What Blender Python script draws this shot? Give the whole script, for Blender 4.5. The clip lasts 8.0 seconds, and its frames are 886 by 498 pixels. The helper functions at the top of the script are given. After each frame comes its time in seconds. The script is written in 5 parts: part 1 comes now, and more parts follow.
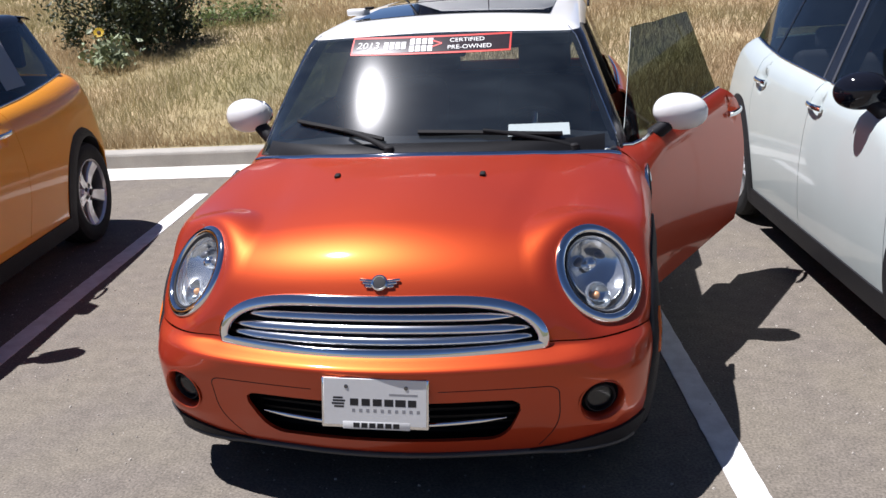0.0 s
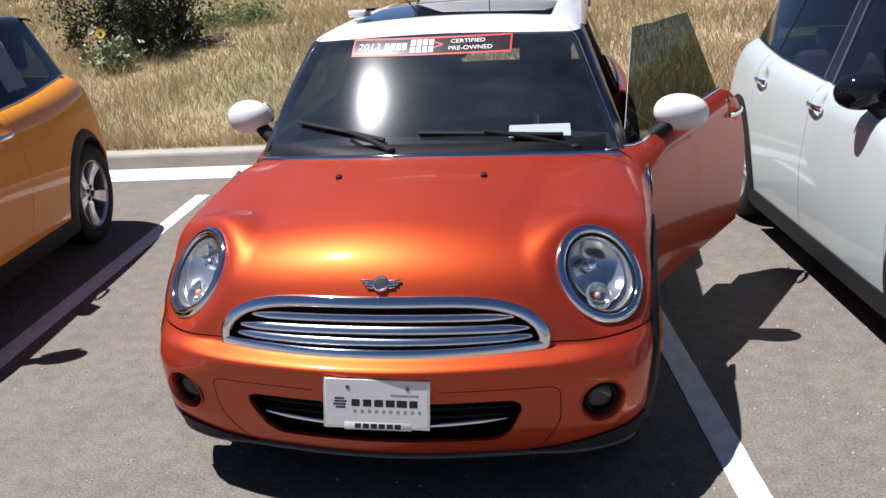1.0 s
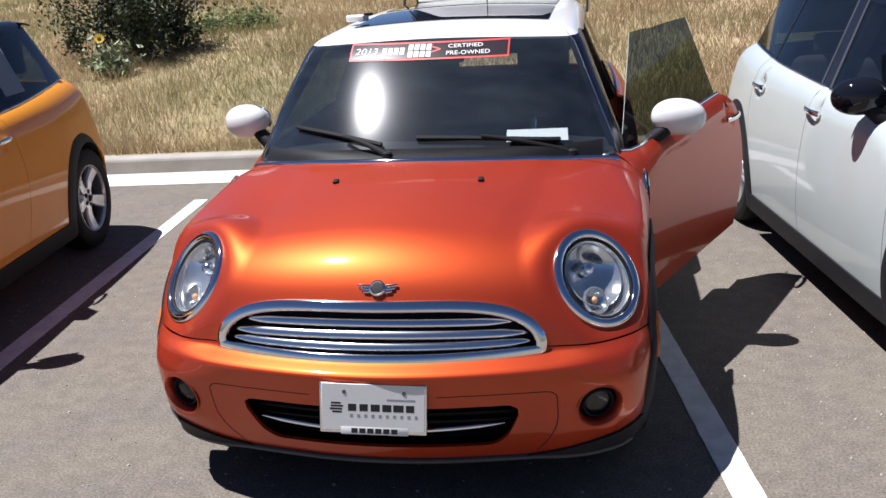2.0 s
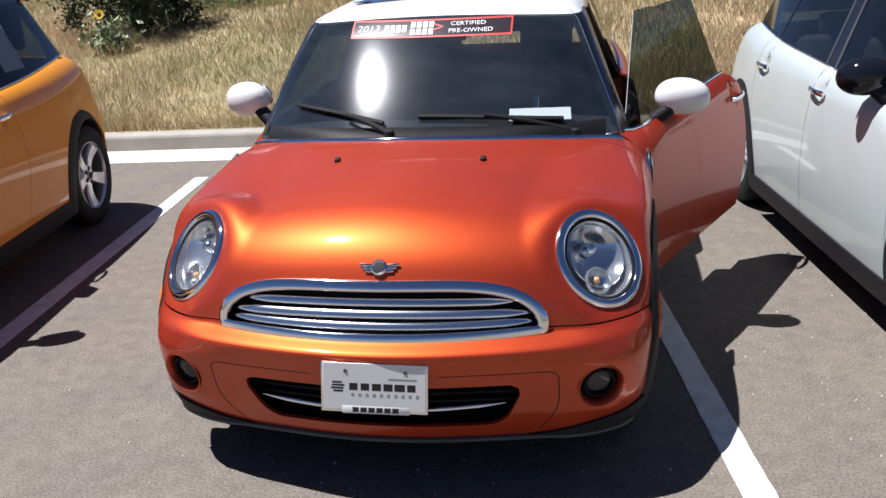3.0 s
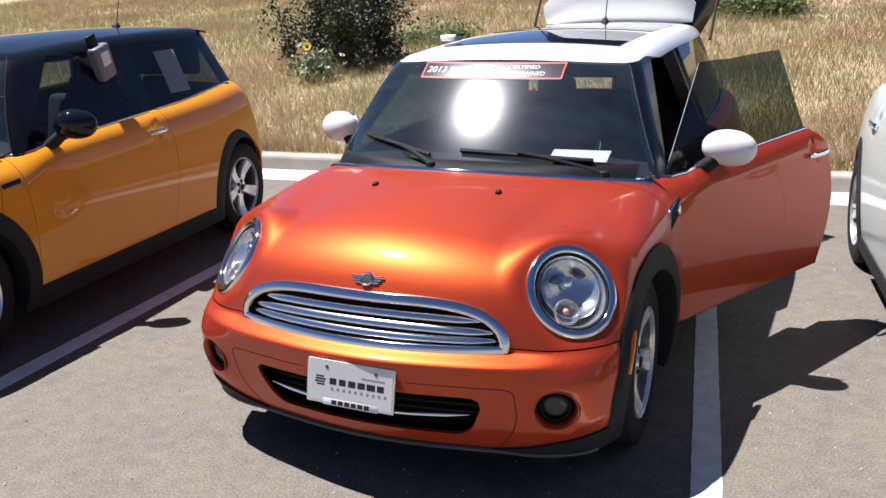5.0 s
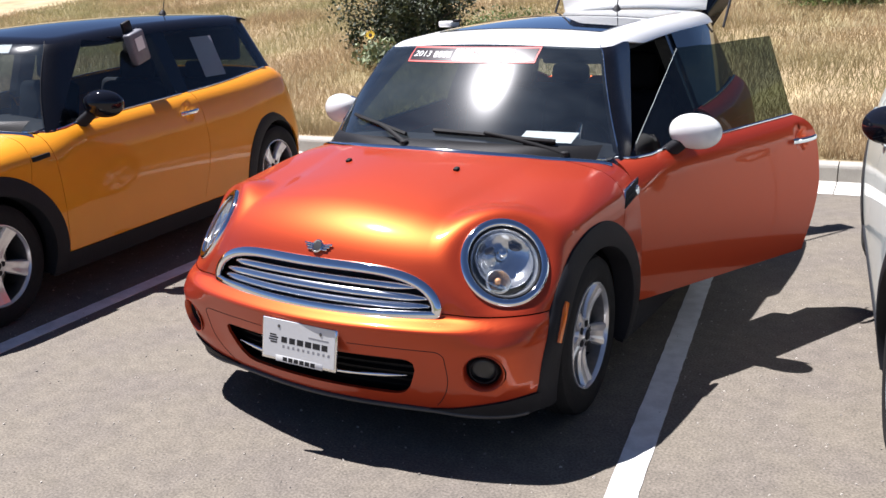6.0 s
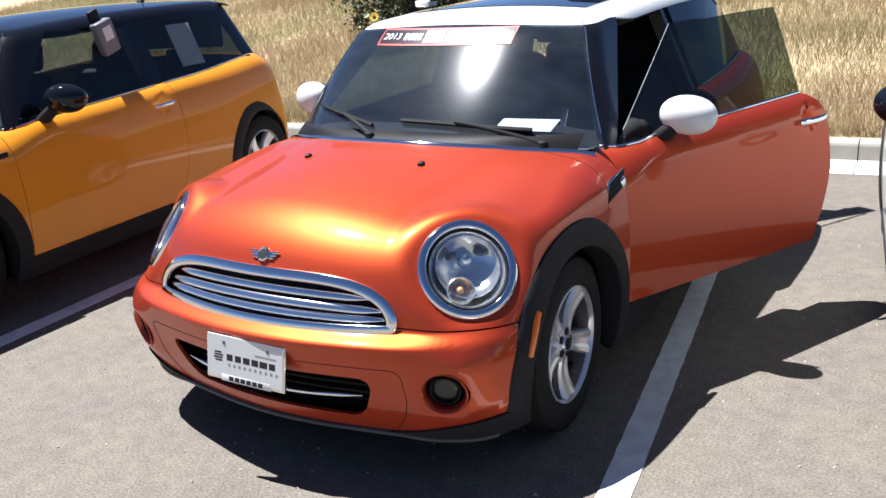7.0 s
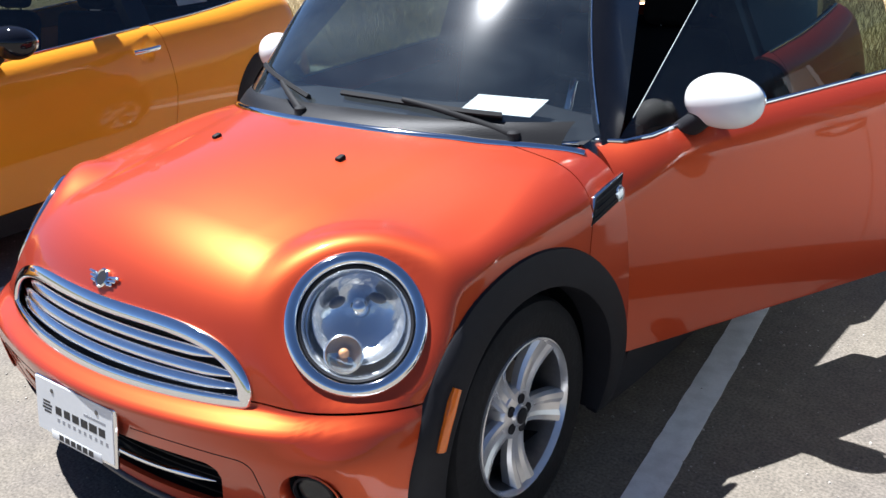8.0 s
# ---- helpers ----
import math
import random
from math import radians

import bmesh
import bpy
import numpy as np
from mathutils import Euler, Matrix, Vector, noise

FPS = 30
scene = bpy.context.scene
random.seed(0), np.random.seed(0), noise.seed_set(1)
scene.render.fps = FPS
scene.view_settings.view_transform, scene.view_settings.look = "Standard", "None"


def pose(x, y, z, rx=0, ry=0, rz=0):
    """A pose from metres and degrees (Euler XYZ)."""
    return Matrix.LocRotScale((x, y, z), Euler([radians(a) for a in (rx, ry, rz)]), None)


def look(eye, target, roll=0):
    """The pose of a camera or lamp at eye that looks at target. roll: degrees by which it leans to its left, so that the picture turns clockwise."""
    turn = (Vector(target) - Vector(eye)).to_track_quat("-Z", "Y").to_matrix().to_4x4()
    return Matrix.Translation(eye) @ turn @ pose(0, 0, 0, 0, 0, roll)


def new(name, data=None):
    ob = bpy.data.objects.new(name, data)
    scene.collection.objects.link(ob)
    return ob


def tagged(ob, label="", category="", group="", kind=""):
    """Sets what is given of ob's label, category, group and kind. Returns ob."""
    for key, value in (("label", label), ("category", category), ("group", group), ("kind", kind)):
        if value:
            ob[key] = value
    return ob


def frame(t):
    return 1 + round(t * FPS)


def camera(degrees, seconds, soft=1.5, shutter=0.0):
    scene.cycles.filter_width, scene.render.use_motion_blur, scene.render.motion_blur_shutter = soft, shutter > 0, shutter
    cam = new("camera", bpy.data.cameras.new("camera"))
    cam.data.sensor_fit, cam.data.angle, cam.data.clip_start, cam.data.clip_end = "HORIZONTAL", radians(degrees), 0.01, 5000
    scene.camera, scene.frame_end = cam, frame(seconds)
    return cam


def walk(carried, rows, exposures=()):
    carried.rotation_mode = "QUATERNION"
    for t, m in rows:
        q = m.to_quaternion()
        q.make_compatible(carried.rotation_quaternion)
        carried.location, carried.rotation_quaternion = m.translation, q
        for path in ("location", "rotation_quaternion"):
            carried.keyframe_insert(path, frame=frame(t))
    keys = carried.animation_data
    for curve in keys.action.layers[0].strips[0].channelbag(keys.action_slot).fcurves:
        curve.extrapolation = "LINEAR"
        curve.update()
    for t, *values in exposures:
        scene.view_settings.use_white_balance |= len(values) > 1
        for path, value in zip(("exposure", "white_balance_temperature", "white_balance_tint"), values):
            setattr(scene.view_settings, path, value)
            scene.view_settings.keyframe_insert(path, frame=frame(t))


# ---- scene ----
cam = camera(51.5, 8.0)
PATH = [
    (0, (0.68, -2.304, 1.628), (0.318, -0.436, 1.014), -3.3),
    (0.5, (0.682, -2.307, 1.631), (0.315, -0.44, 1.015), -3.3),
    (1, (0.682, -2.309, 1.631), (0.317, -0.441, 1.018), -3.4),
    (1.5, (0.69, -2.309, 1.628), (0.325, -0.436, 1.027), -3.4),
    (3, (0.682, -2.296, 1.628), (0.318, -0.439, 0.981), -3.1),
    (3.5, (0.682, -2.297, 1.628), (0.253, -0.484, 0.9), -3.9),
    (3.8, (0.702, -2.327, 1.64), (0.257, -0.524, 0.9), -3.1),
    (4, (0.833, -2.356, 1.649), (0.228, -0.573, 0.975), -5.4),
    (4.2, (0.991, -2.362, 1.635), (0.276, -0.588, 1.047), -4.3),
    (4.5, (1.226, -2.355, 1.631), (0.549, -0.576, 1.017), -1.4),
    (4.7, (1.311, -2.353, 1.633), (0.581, -0.573, 1.083), -1.5),
    (5.8, (1.943, -2.294, 1.611), (0.957, -0.656, 1.025), -1.8),
    (6, (2.005, -2.288, 1.602), (1.002, -0.651, 1.042), -2.1),
    (6.5, (2.032, -2.198, 1.59), (1.032, -0.57, 0.998), -3.4),
    (7, (2.021, -1.896, 1.575), (0.972, -0.3, 0.978), -3.8),
    (7.5, (2.006, -1.412, 1.561), (0.945, 0.16, 0.925), -4.5),
    (7.8, (1.925, -1.206, 1.519), (0.779, 0.303, 0.873), -4.4),
    (8, (1.939, -0.884, 1.517), (0.72, 0.534, 0.806), -3.3),
]
walk(cam, [(t, look(eye, target, roll)) for t, eye, target, roll in PATH],
     exposures=[(0, 0.71, 6250, 15), (3.5, 0.73, 6250, 15), (4.5, 0.90, 6280, 15), (6.0, 1.10, 6350, 15), (7.0, 1.27, 6200, 12), (8.0, 1.42, 6050, 10)])

# ---- light ----
SUN_WAY = Vector((-0.42, -0.03, 1.0)).normalized()
world = bpy.data.worlds.new("sky")
scene.world = world
world.use_nodes = True
wn = world.node_tree.nodes
sky = wn.new("ShaderNodeTexSky")
sky.sky_type = "NISHITA"
sky.sun_disc = False
sky.sun_elevation = math.asin(SUN_WAY.z)
sky.sun_rotation = math.atan2(SUN_WAY.x, SUN_WAY.y)
sky.altitude, sky.air_density, sky.dust_density, sky.ozone_density = 1700, 0.5, 0.1, 4.0
wn["Background"].inputs["Strength"].default_value = 0.056
world.node_tree.links.new(sky.outputs[0], wn["Background"].inputs[0])
sun = bpy.data.lights.new("sun", "SUN")
sun.energy, sun.angle, sun.color = 5.0, radians(0.5), (1.0, 0.985, 0.97)
sun_ob = new("sun", sun)
sun_ob.matrix_world = look(SUN_WAY * 50, (0, 0, 0))


# ---- materials ----
def mat(name, base, rough=0.5, metal=0.0, coat=0.0, vary=0.12, scale=6.0, fine=60.0, grain=0.7, bump=0.0, bump_scale=120.0,
        island=0.0, rand=0.0, tint=None, tint_scale=2.0, tint_amt=0.5, through_light=0.0):
    """Principled surface with variation at two scales, bump, and per-island or per-object spread."""
    m = bpy.data.materials.new(name)
    m.use_nodes = True
    nt = m.node_tree
    n, l = nt.nodes, nt.links
    b = n["Principled BSDF"]
    b.inputs["Roughness"].default_value = rough
    b.inputs["Metallic"].default_value = metal
    b.inputs["Coat Weight"].default_value = coat
    b.inputs["Coat Roughness"].default_value = 0.02
    co = n.new("ShaderNodeTexCoord")

    def tex(s, detail=4.0):
        t = n.new("ShaderNodeTexNoise")
        t.inputs["Scale"].default_value = s
        t.inputs["Detail"].default_value = detail
        l.new(co.outputs["Object"], t.inputs["Vector"])
        return t.outputs["Fac"]

    def rng(sock, lo, hi, a=0.3, z=0.7):
        r = n.new("ShaderNodeMapRange")
        r.inputs[1].default_value, r.inputs[2].default_value = a, z
        r.inputs[3].default_value, r.inputs[4].default_value = lo, hi
        l.new(sock, r.inputs[0])
        return r.outputs[0]

    def mul(p, q):
        t = n.new("ShaderNodeMath")
        t.operation = "MULTIPLY"
        l.new(p, t.inputs[0])
        l.new(q, t.inputs[1])
        return t.outputs[0]

    k = mul(rng(tex(scale), 1 - vary, 1 + vary), rng(tex(fine, 5.0), 1 - vary * grain, 1 + vary * grain))
    if island:
        g = n.new("ShaderNodeNewGeometry")
        k = mul(k, rng(g.outputs["Random Per Island"], 1 - island, 1 + island, 0, 1))
    if rand:
        g = n.new("ShaderNodeObjectInfo")
        k = mul(k, rng(g.outputs["Random"], 1 - rand, 1 + rand, 0, 1))
    col = n.new("ShaderNodeVectorMath")
    col.operation = "SCALE"
    col.inputs[0].default_value = base
    if tint:
        mx = n.new("ShaderNodeMix")
        mx.data_type = "RGBA"
        mx.inputs[6].default_value, mx.inputs[7].default_value = (*base, 1), (*tint, 1)
        l.new(rng(tex(tint_scale, 5.0), 0.0, tint_amt, 0.42, 0.62), mx.inputs[0])
        l.new(mx.outputs[2], col.inputs[0])
    l.new(k, col.inputs["Scale"])
    l.new(col.outputs[0], b.inputs["Base Color"])
    if bump:
        bp = n.new("ShaderNodeBump")
        bp.inputs["Strength"].default_value = bump
        bp.inputs["Distance"].default_value = 0.01
        l.new(tex(bump_scale, 3.0), bp.inputs["Height"])
        l.new(bp.outputs[0], b.inputs["Normal"])
    if through_light:
        tr, x = n.new("ShaderNodeBsdfTranslucent"), n.new("ShaderNodeMixShader")
        x.inputs[0].default_value = through_light
        l.new(col.outputs[0], tr.inputs[0])
        l.new(b.outputs[0], x.inputs[1])
        l.new(tr.outputs[0], x.inputs[2])
        l.new(x.outputs[0], n["Material Output"].inputs[0])
    return m


def glass(name, tint, gloss_rough=0.0, sheen=0.055, dust_sky_veil=0.0, haze=0.0):
    """A thin pane: tinted see-through with a mirror-like sheen."""
    m = bpy.data.materials.new(name)
    m.use_nodes = True
    n, l = m.node_tree.nodes, m.node_tree.links
    n.remove(n["Principled BSDF"])
    t, g, f, k, w, x = (n.new("ShaderNode" + k) for k in ("BsdfTransparent", "BsdfGlossy", "LayerWeight", "Math", "Math", "MixShader"))
    t.inputs[0].default_value = (*tint, 1)
    g.inputs["Roughness"].default_value = gloss_rough
    f.inputs[0].default_value = 0.5
    k.operation, k.inputs[1].default_value = "POWER", 5.0
    w.operation, w.inputs[1].default_value, w.inputs[2].default_value = "MULTIPLY_ADD", 0.94 - sheen, sheen
    l.new(f.outputs["Facing"], k.inputs[0])
    l.new(k.outputs[0], w.inputs[0])
    l.new(w.outputs[0], x.inputs[0])
    l.new(t.outputs[0], x.inputs[1])
    l.new(g.outputs[0], x.inputs[2])
    if haze:
        hg, hx = n.new("ShaderNodeBsdfGlossy"), n.new("ShaderNodeMixShader")
        hg.inputs["Roughness"].default_value = 0.17
        hx.inputs[0].default_value = haze
        l.new(x.outputs[0], hx.inputs[1])
        l.new(hg.outputs[0], hx.inputs[2])
        x = hx
    # thin diffuse film for dust; its blue tint paints in reflected sky
    if dust_sky_veil:
        no, mr, df, mx = (n.new("ShaderNode" + k) for k in ("TexNoise", "MapRange", "BsdfDiffuse", "MixShader"))
        no.inputs["Scale"].default_value, no.inputs["Detail"].default_value = 5.0, 6.0
        mr.inputs[1].default_value, mr.inputs[2].default_value, mr.inputs[3].default_value, mr.inputs[4].default_value = 0.3, 0.7, dust_sky_veil * 0.5, dust_sky_veil * 1.5
        df.inputs[0].default_value = (0.50, 0.62, 0.68, 1)
        l.new(no.outputs["Fac"], mr.inputs[0])
        l.new(mr.outputs[0], mx.inputs[0])
        l.new(x.outputs[0], mx.inputs[1])
        l.new(df.outputs[0], mx.inputs[2])
        x = mx
    l.new(x.outputs[0], n["Material Output"].inputs[0])
    return m


def paint(name, base, metal, rough, deep, flake=None, share=0.0):
    """Car paint: base with fine flake and a clear coat; flake is a second, metallic layer."""
    m = mat(name, base, rough, metal, 1.0, 0.03, 3.0, 900.0)
    b = m.node_tree.nodes["Principled BSDF"]
    b.inputs["Coat Roughness"].default_value = 0.06 if flake else 0.05
    b.inputs["Specular Tint"].default_value = (*deep, 1)
    b.inputs["Specular IOR Level"].default_value = 0.2
    b.inputs["Coat Weight"].default_value = 0.65 if flake else 0.75
    if max(base) < 0.02:
        b.inputs["Specular IOR Level"].default_value = 0.0
        b.inputs["Coat Weight"].default_value = 0.8
    if flake:
        n, l = m.node_tree.nodes, m.node_tree.links
        g, x = n.new("ShaderNodeBsdfPrincipled"), n.new("ShaderNodeMixShader")
        g.inputs["Base Color"].default_value = (*flake, 1)
        g.inputs["Metallic"].default_value, g.inputs["Roughness"].default_value = 1.0, 0.45
        g.inputs["Coat Weight"].default_value, g.inputs["Coat Roughness"].default_value = 0.65, 0.06
        x.inputs[0].default_value = share
        l.new(b.outputs[0], x.inputs[1])
        l.new(g.outputs[0], x.inputs[2])
        l.new(x.outputs[0], n["Material Output"].inputs[0])
    return m


M = {
    "orange": paint("copper_orange_paint", (0.280, 0.023, 0.014), 0.0, 0.45, (0.9, 0.25, 0.08), (0.84, 0.150, 0.028), 0.30),
    "yellow": paint("amber_paint", (0.80, 0.305, 0.018), 0.0, 0.42, (0.9, 0.5, 0.1)),
    "white": paint("white_paint", (0.80, 0.80, 0.78), 0.0, 0.4, (1, 1, 1)),
    "pearl": paint("pale_grey_white_paint", (0.45, 0.50, 0.487), 0.0, 0.4, (1, 1, 1)),
    "gloss_black": paint("black_paint", (0.008, 0.009, 0.014), 0.0, 0.3, (1, 1, 1)),
    "pillar": mat("pillar_black", (0.008, 0.008, 0.010), 0.25, coat=0.15),
    "frame_grey": mat("grey_window_trim", (0.055, 0.055, 0.06), 0.4, coat=0.3),
    # pale tone that stands for the highlight on the door glass edge
    "glass_edge": mat("pale_edge_highlight", (0.62, 0.68, 0.66), 0.25, coat=0.5),
    "plastic": mat("black_plastic", (0.014, 0.014, 0.017), 0.6, bump=0.15, bump_scale=900.0),
    "lip": mat("grey_black_plastic", (0.05, 0.05, 0.053), 0.42, bump=0.1, bump_scale=700.0),
    "dark": mat("dark_cavity", (0.010, 0.010, 0.011), 0.7),
    "mesh": mat("black_grille_mesh", (0.012, 0.012, 0.013), 0.45, bump=0.3, bump_scale=300.0),
    "chrome": mat("chrome", (0.86, 0.87, 0.88), 0.06, 1.0, vary=0.03),
    "slat": mat("satin_chrome_slat", (0.88, 0.90, 0.92), 0.17, 1.0, vary=0.04),
    "alloy": mat("silver_alloy", (0.76, 0.76, 0.77), 0.24, 0.65, vary=0.05),
    "rubber": mat("tyre_rubber", (0.013, 0.013, 0.014), 0.75, vary=0.2, bump=0.2, bump_scale=80.0),
    "disc": mat("brake_disc", (0.17, 0.165, 0.16), 0.4, 0.9),
    "screen": glass("windscreen_glass", (0.50, 0.57, 0.59), 0.034, 0.17, 0.024, 0.014),
    "pane": glass("tinted_glass", (0.30, 0.36, 0.30), 0.0, 0.06, 0.008),
    "privacy": glass("dark_tinted_glass", (0.17, 0.21, 0.16), 0.0, 0.06, 0.012),
    "night": glass("near_black_glass", (0.03, 0.035, 0.04), 0.0, 0.06, 0.004),
    "clear": glass("pale_tinted_glass", (0.46, 0.52, 0.55), 0.0, 0.06, 0.006),
    "lens": glass("clear_lens", (0.93, 0.95, 0.96)),
    "roof_glass": mat("dark_roof_glass", (0.006, 0.007, 0.009), 0.04, coat=1.0),
    "reflector": mat("lamp_reflector", (0.80, 0.82, 0.84), 0.16, 0.85, vary=0.03, bump=0.25, bump_scale=26.0),
    "lamp_dark": mat("dark_lamp_housing", (0.13, 0.13, 0.14), 0.3, coat=0.4),
    "amber": mat("amber_lens", (0.80, 0.17, 0.01), 0.15, coat=0.5),
    "bulb": mat("amber_bulb", (0.90, 0.44, 0.20), 0.2, coat=0.5),
    "cloth": mat("black_upholstery", (0.018, 0.018, 0.020), 0.8, bump=0.2, bump_scale=400.0),
    "liner": mat("dark_headliner", (0.06, 0.06, 0.06), 0.9),
    "cowl": mat("dark_cowl_plastic", (0.008, 0.008, 0.009), 0.5, vary=0.1, bump=0.1, bump_scale=300.0),
    "pebble": mat("pale_grit", (0.34, 0.31, 0.27), 0.9, island=0.4),
    "dash": mat("dashboard_plastic", (0.018, 0.018, 0.020), 0.6, bump=0.2, bump_scale=500.0),
    "paper": mat("white_paper", (0.82, 0.82, 0.80), 0.6, vary=0.02),
    "plate": mat("white_plate", (0.78, 0.78, 0.76), 0.35, coat=0.3, vary=0.03),
    "ink": mat("black_print", (0.015, 0.015, 0.017), 0.5),
    "grey_ink": mat("grey_print", (0.30, 0.30, 0.31), 0.5),
    "red_ink": mat("red_print", (0.62, 0.04, 0.03), 0.5),
    "sticker": mat("banner_black", (0.03, 0.022, 0.026), 0.24),
    "grey_box": mat("grey_plastic_box", (0.17, 0.17, 0.19), 0.45),
    "asphalt": mat("sunbleached_asphalt", (0.157, 0.136, 0.107), 0.88, vary=0.13, scale=14.0, fine=110.0, grain=3.0, bump=0.2, bump_scale=83.0,
                   tint=(0.139, 0.120, 0.101), tint_scale=2.4, tint_amt=0.8),
    "line": mat("worn_white_line_paint", (0.78, 0.78, 0.77), 0.7, vary=0.06, scale=9.0, fine=150.0, bump=0.3, bump_scale=300.0,
                tint=(0.58, 0.57, 0.55), tint_scale=14.0, tint_amt=0.5),
    "kerb": mat("kerb_concrete", (0.36, 0.34, 0.30), 0.9, vary=0.10, scale=5.0, fine=120.0, bump=0.4, bump_scale=200.0, rand=0.06),
    "gutter": mat("pale_gutter_concrete", (0.62, 0.60, 0.55), 0.9, vary=0.07, scale=4.0, fine=150.0, bump=0.3, bump_scale=220.0, rand=0.05),
    "soil": mat("dry_soil", (0.42, 0.32, 0.19), 0.95, vary=0.25, scale=1.5, fine=30.0, bump=0.6, bump_scale=40.0, tint=(0.20, 0.19, 0.08), tint_scale=0.5, tint_amt=0.6),
    "grass": mat("dry_grass", (0.36, 0.26, 0.148), 0.8, vary=0.14, scale=0.5, fine=3.0, island=0.06, tint=(0.27, 0.26, 0.12), tint_scale=0.35, tint_amt=0.8, through_light=0.55),
    # scrub-toned colour of the added ring that dims the horizon
    "ring_dark": mat("dark_far_ring", (0.10, 0.095, 0.05), 0.95, vary=0.3, scale=0.05, fine=0.6, tint=(0.05, 0.065, 0.03), tint_scale=0.02, tint_amt=0.9),
    "leaf": mat("dark_green_leaves", (0.050, 0.066, 0.026), 0.6, vary=0.15, scale=2.0, fine=9.0, island=0.5),
    "bright_leaf": mat("grey_green_leaves", (0.25, 0.29, 0.16), 0.6, vary=0.1, scale=5.0, fine=20.0, island=0.4),
    "weed": mat("green_weed_leaves", (0.15, 0.20, 0.065), 0.6, vary=0.15, scale=5.0, fine=20.0, island=0.4, through_light=0.3),
    "bark": mat("brown_bark", (0.10, 0.075, 0.05), 0.9, vary=0.2, bump=0.5, bump_scale=60.0),
    "petal": mat("yellow_petals", (0.80, 0.52, 0.02), 0.6, island=0.15),
    "seed": mat("brown_seed_head", (0.06, 0.035, 0.015), 0.8),
}


for key in ("plastic", "dark", "rubber", "cloth", "dash", "mesh", "cowl"):
    M[key].node_tree.nodes["Principled BSDF"].inputs["Specular IOR Level"].default_value = 0.22


# ---- mesh helpers ----
def obj(name, bm, material, parent=None, label=""):
    me = bpy.data.meshes.new(name)
    if isinstance(bm, tuple):
        me.from_pydata(bm[0], [], bm[1])
    else:
        bm.to_mesh(me)
        bm.free()
    me.materials.append(M[material] if isinstance(material, str) else material)
    ob = new(name, me)
    if parent is not None:
        ob.parent = parent
    if label:
        ob["label"] = label
    return ob


def smooth(ob, angle=None):
    ob.data.shade_smooth()
    if angle:
        ob.data.set_sharp_from_angle(angle=radians(angle))
    return ob


def part(name, bm, material, parent, label="", flat=False, angle=40):
    ob = obj(name, bm, material, parent, label)
    if not flat:
        smooth(ob, angle)
    return ob


def rbox(sx, sy, sz, r=0.01, seg=2, m=None):
    """A box with rounded edges, centred, then moved by m."""
    bm = bmesh.new()
    bmesh.ops.create_cube(bm, size=1)
    bmesh.ops.scale(bm, vec=(sx, sy, sz), verts=bm.verts)
    if r:
        bmesh.ops.bevel(bm, geom=bm.edges[:], offset=min(r, 0.49 * min(sx, sy, sz)), segments=seg, affect="EDGES", profile=0.5)
    if m is not None:
        bmesh.ops.transform(bm, matrix=m, verts=bm.verts)
    return bm


def join(*bms):
    out = bmesh.new()
    for b in bms:
        me = bpy.data.meshes.new("tmp")
        b.to_mesh(me)
        b.free()
        out.from_mesh(me)
        bpy.data.meshes.remove(me)
    return out


def lathe(profile, steps=48, axis="x", m=None, closed=False):
    """Turn a profile of (along, radius) about the x axis."""
    bm = bmesh.new()
    rings = []
    for i in range(steps):
        a = 2 * math.pi * i / steps
        rings.append([bm.verts.new((p, r * math.cos(a), r * math.sin(a))) for p, r in profile])
    n = len(profile)
    for i in range(steps):
        p, q = rings[i], rings[(i + 1) % steps]
        for j in range(n if closed else n - 1):
            k = (j + 1) % n
            try:
                bm.faces.new((p[j], p[k], q[k], q[j]))
            except ValueError:
                pass
    bmesh.ops.remove_doubles(bm, verts=bm.verts, dist=1e-5)
    bmesh.ops.recalc_face_normals(bm, faces=bm.faces)
    if m is not None:
        bmesh.ops.transform(bm, matrix=m, verts=bm.verts)
    return bm


def sweep(points, ups, profile, closed=False, taper=None):
    """Carry a closed profile of (across, up) along points; ups gives the outward way at each."""
    bm = bmesh.new()
    n = len(points)
    pts = [Vector(p) for p in points]
    rings = []
    for i in range(n):
        a = pts[i - 1] if (closed or i) else pts[0]
        b = pts[(i + 1) % n] if (closed or i < n - 1) else pts[-1]
        t = (b - a).normalized()
        u = Vector(ups[i])
        u = (u - t * u.dot(t)).normalized()
        s = t.cross(u)
        k = taper(i / (n - 1)) if taper else 1.0
        rings.append([bm.verts.new(pts[i] + s * (c * k) + u * (h * k)) for c, h in profile])
    m = len(profile)
    for i in range(n if closed else n - 1):
        p, q = rings[i], rings[(i + 1) % n]
        for j in range(m):
            bm.faces.new((p[j], p[(j + 1) % m], q[(j + 1) % m], q[j]))
    if not closed:
        bm.faces.new(rings[0])
        bm.faces.new(rings[-1])
    bmesh.ops.recalc_face_normals(bm, faces=bm.faces)
    return bm


def oval(w, h, n=10, flat=0.0):
    return [(w * math.cos(2 * math.pi * i / n), max(flat, h * math.sin(2 * math.pi * i / n)) if flat else h * math.sin(2 * math.pi * i / n)) for i in range(n)]


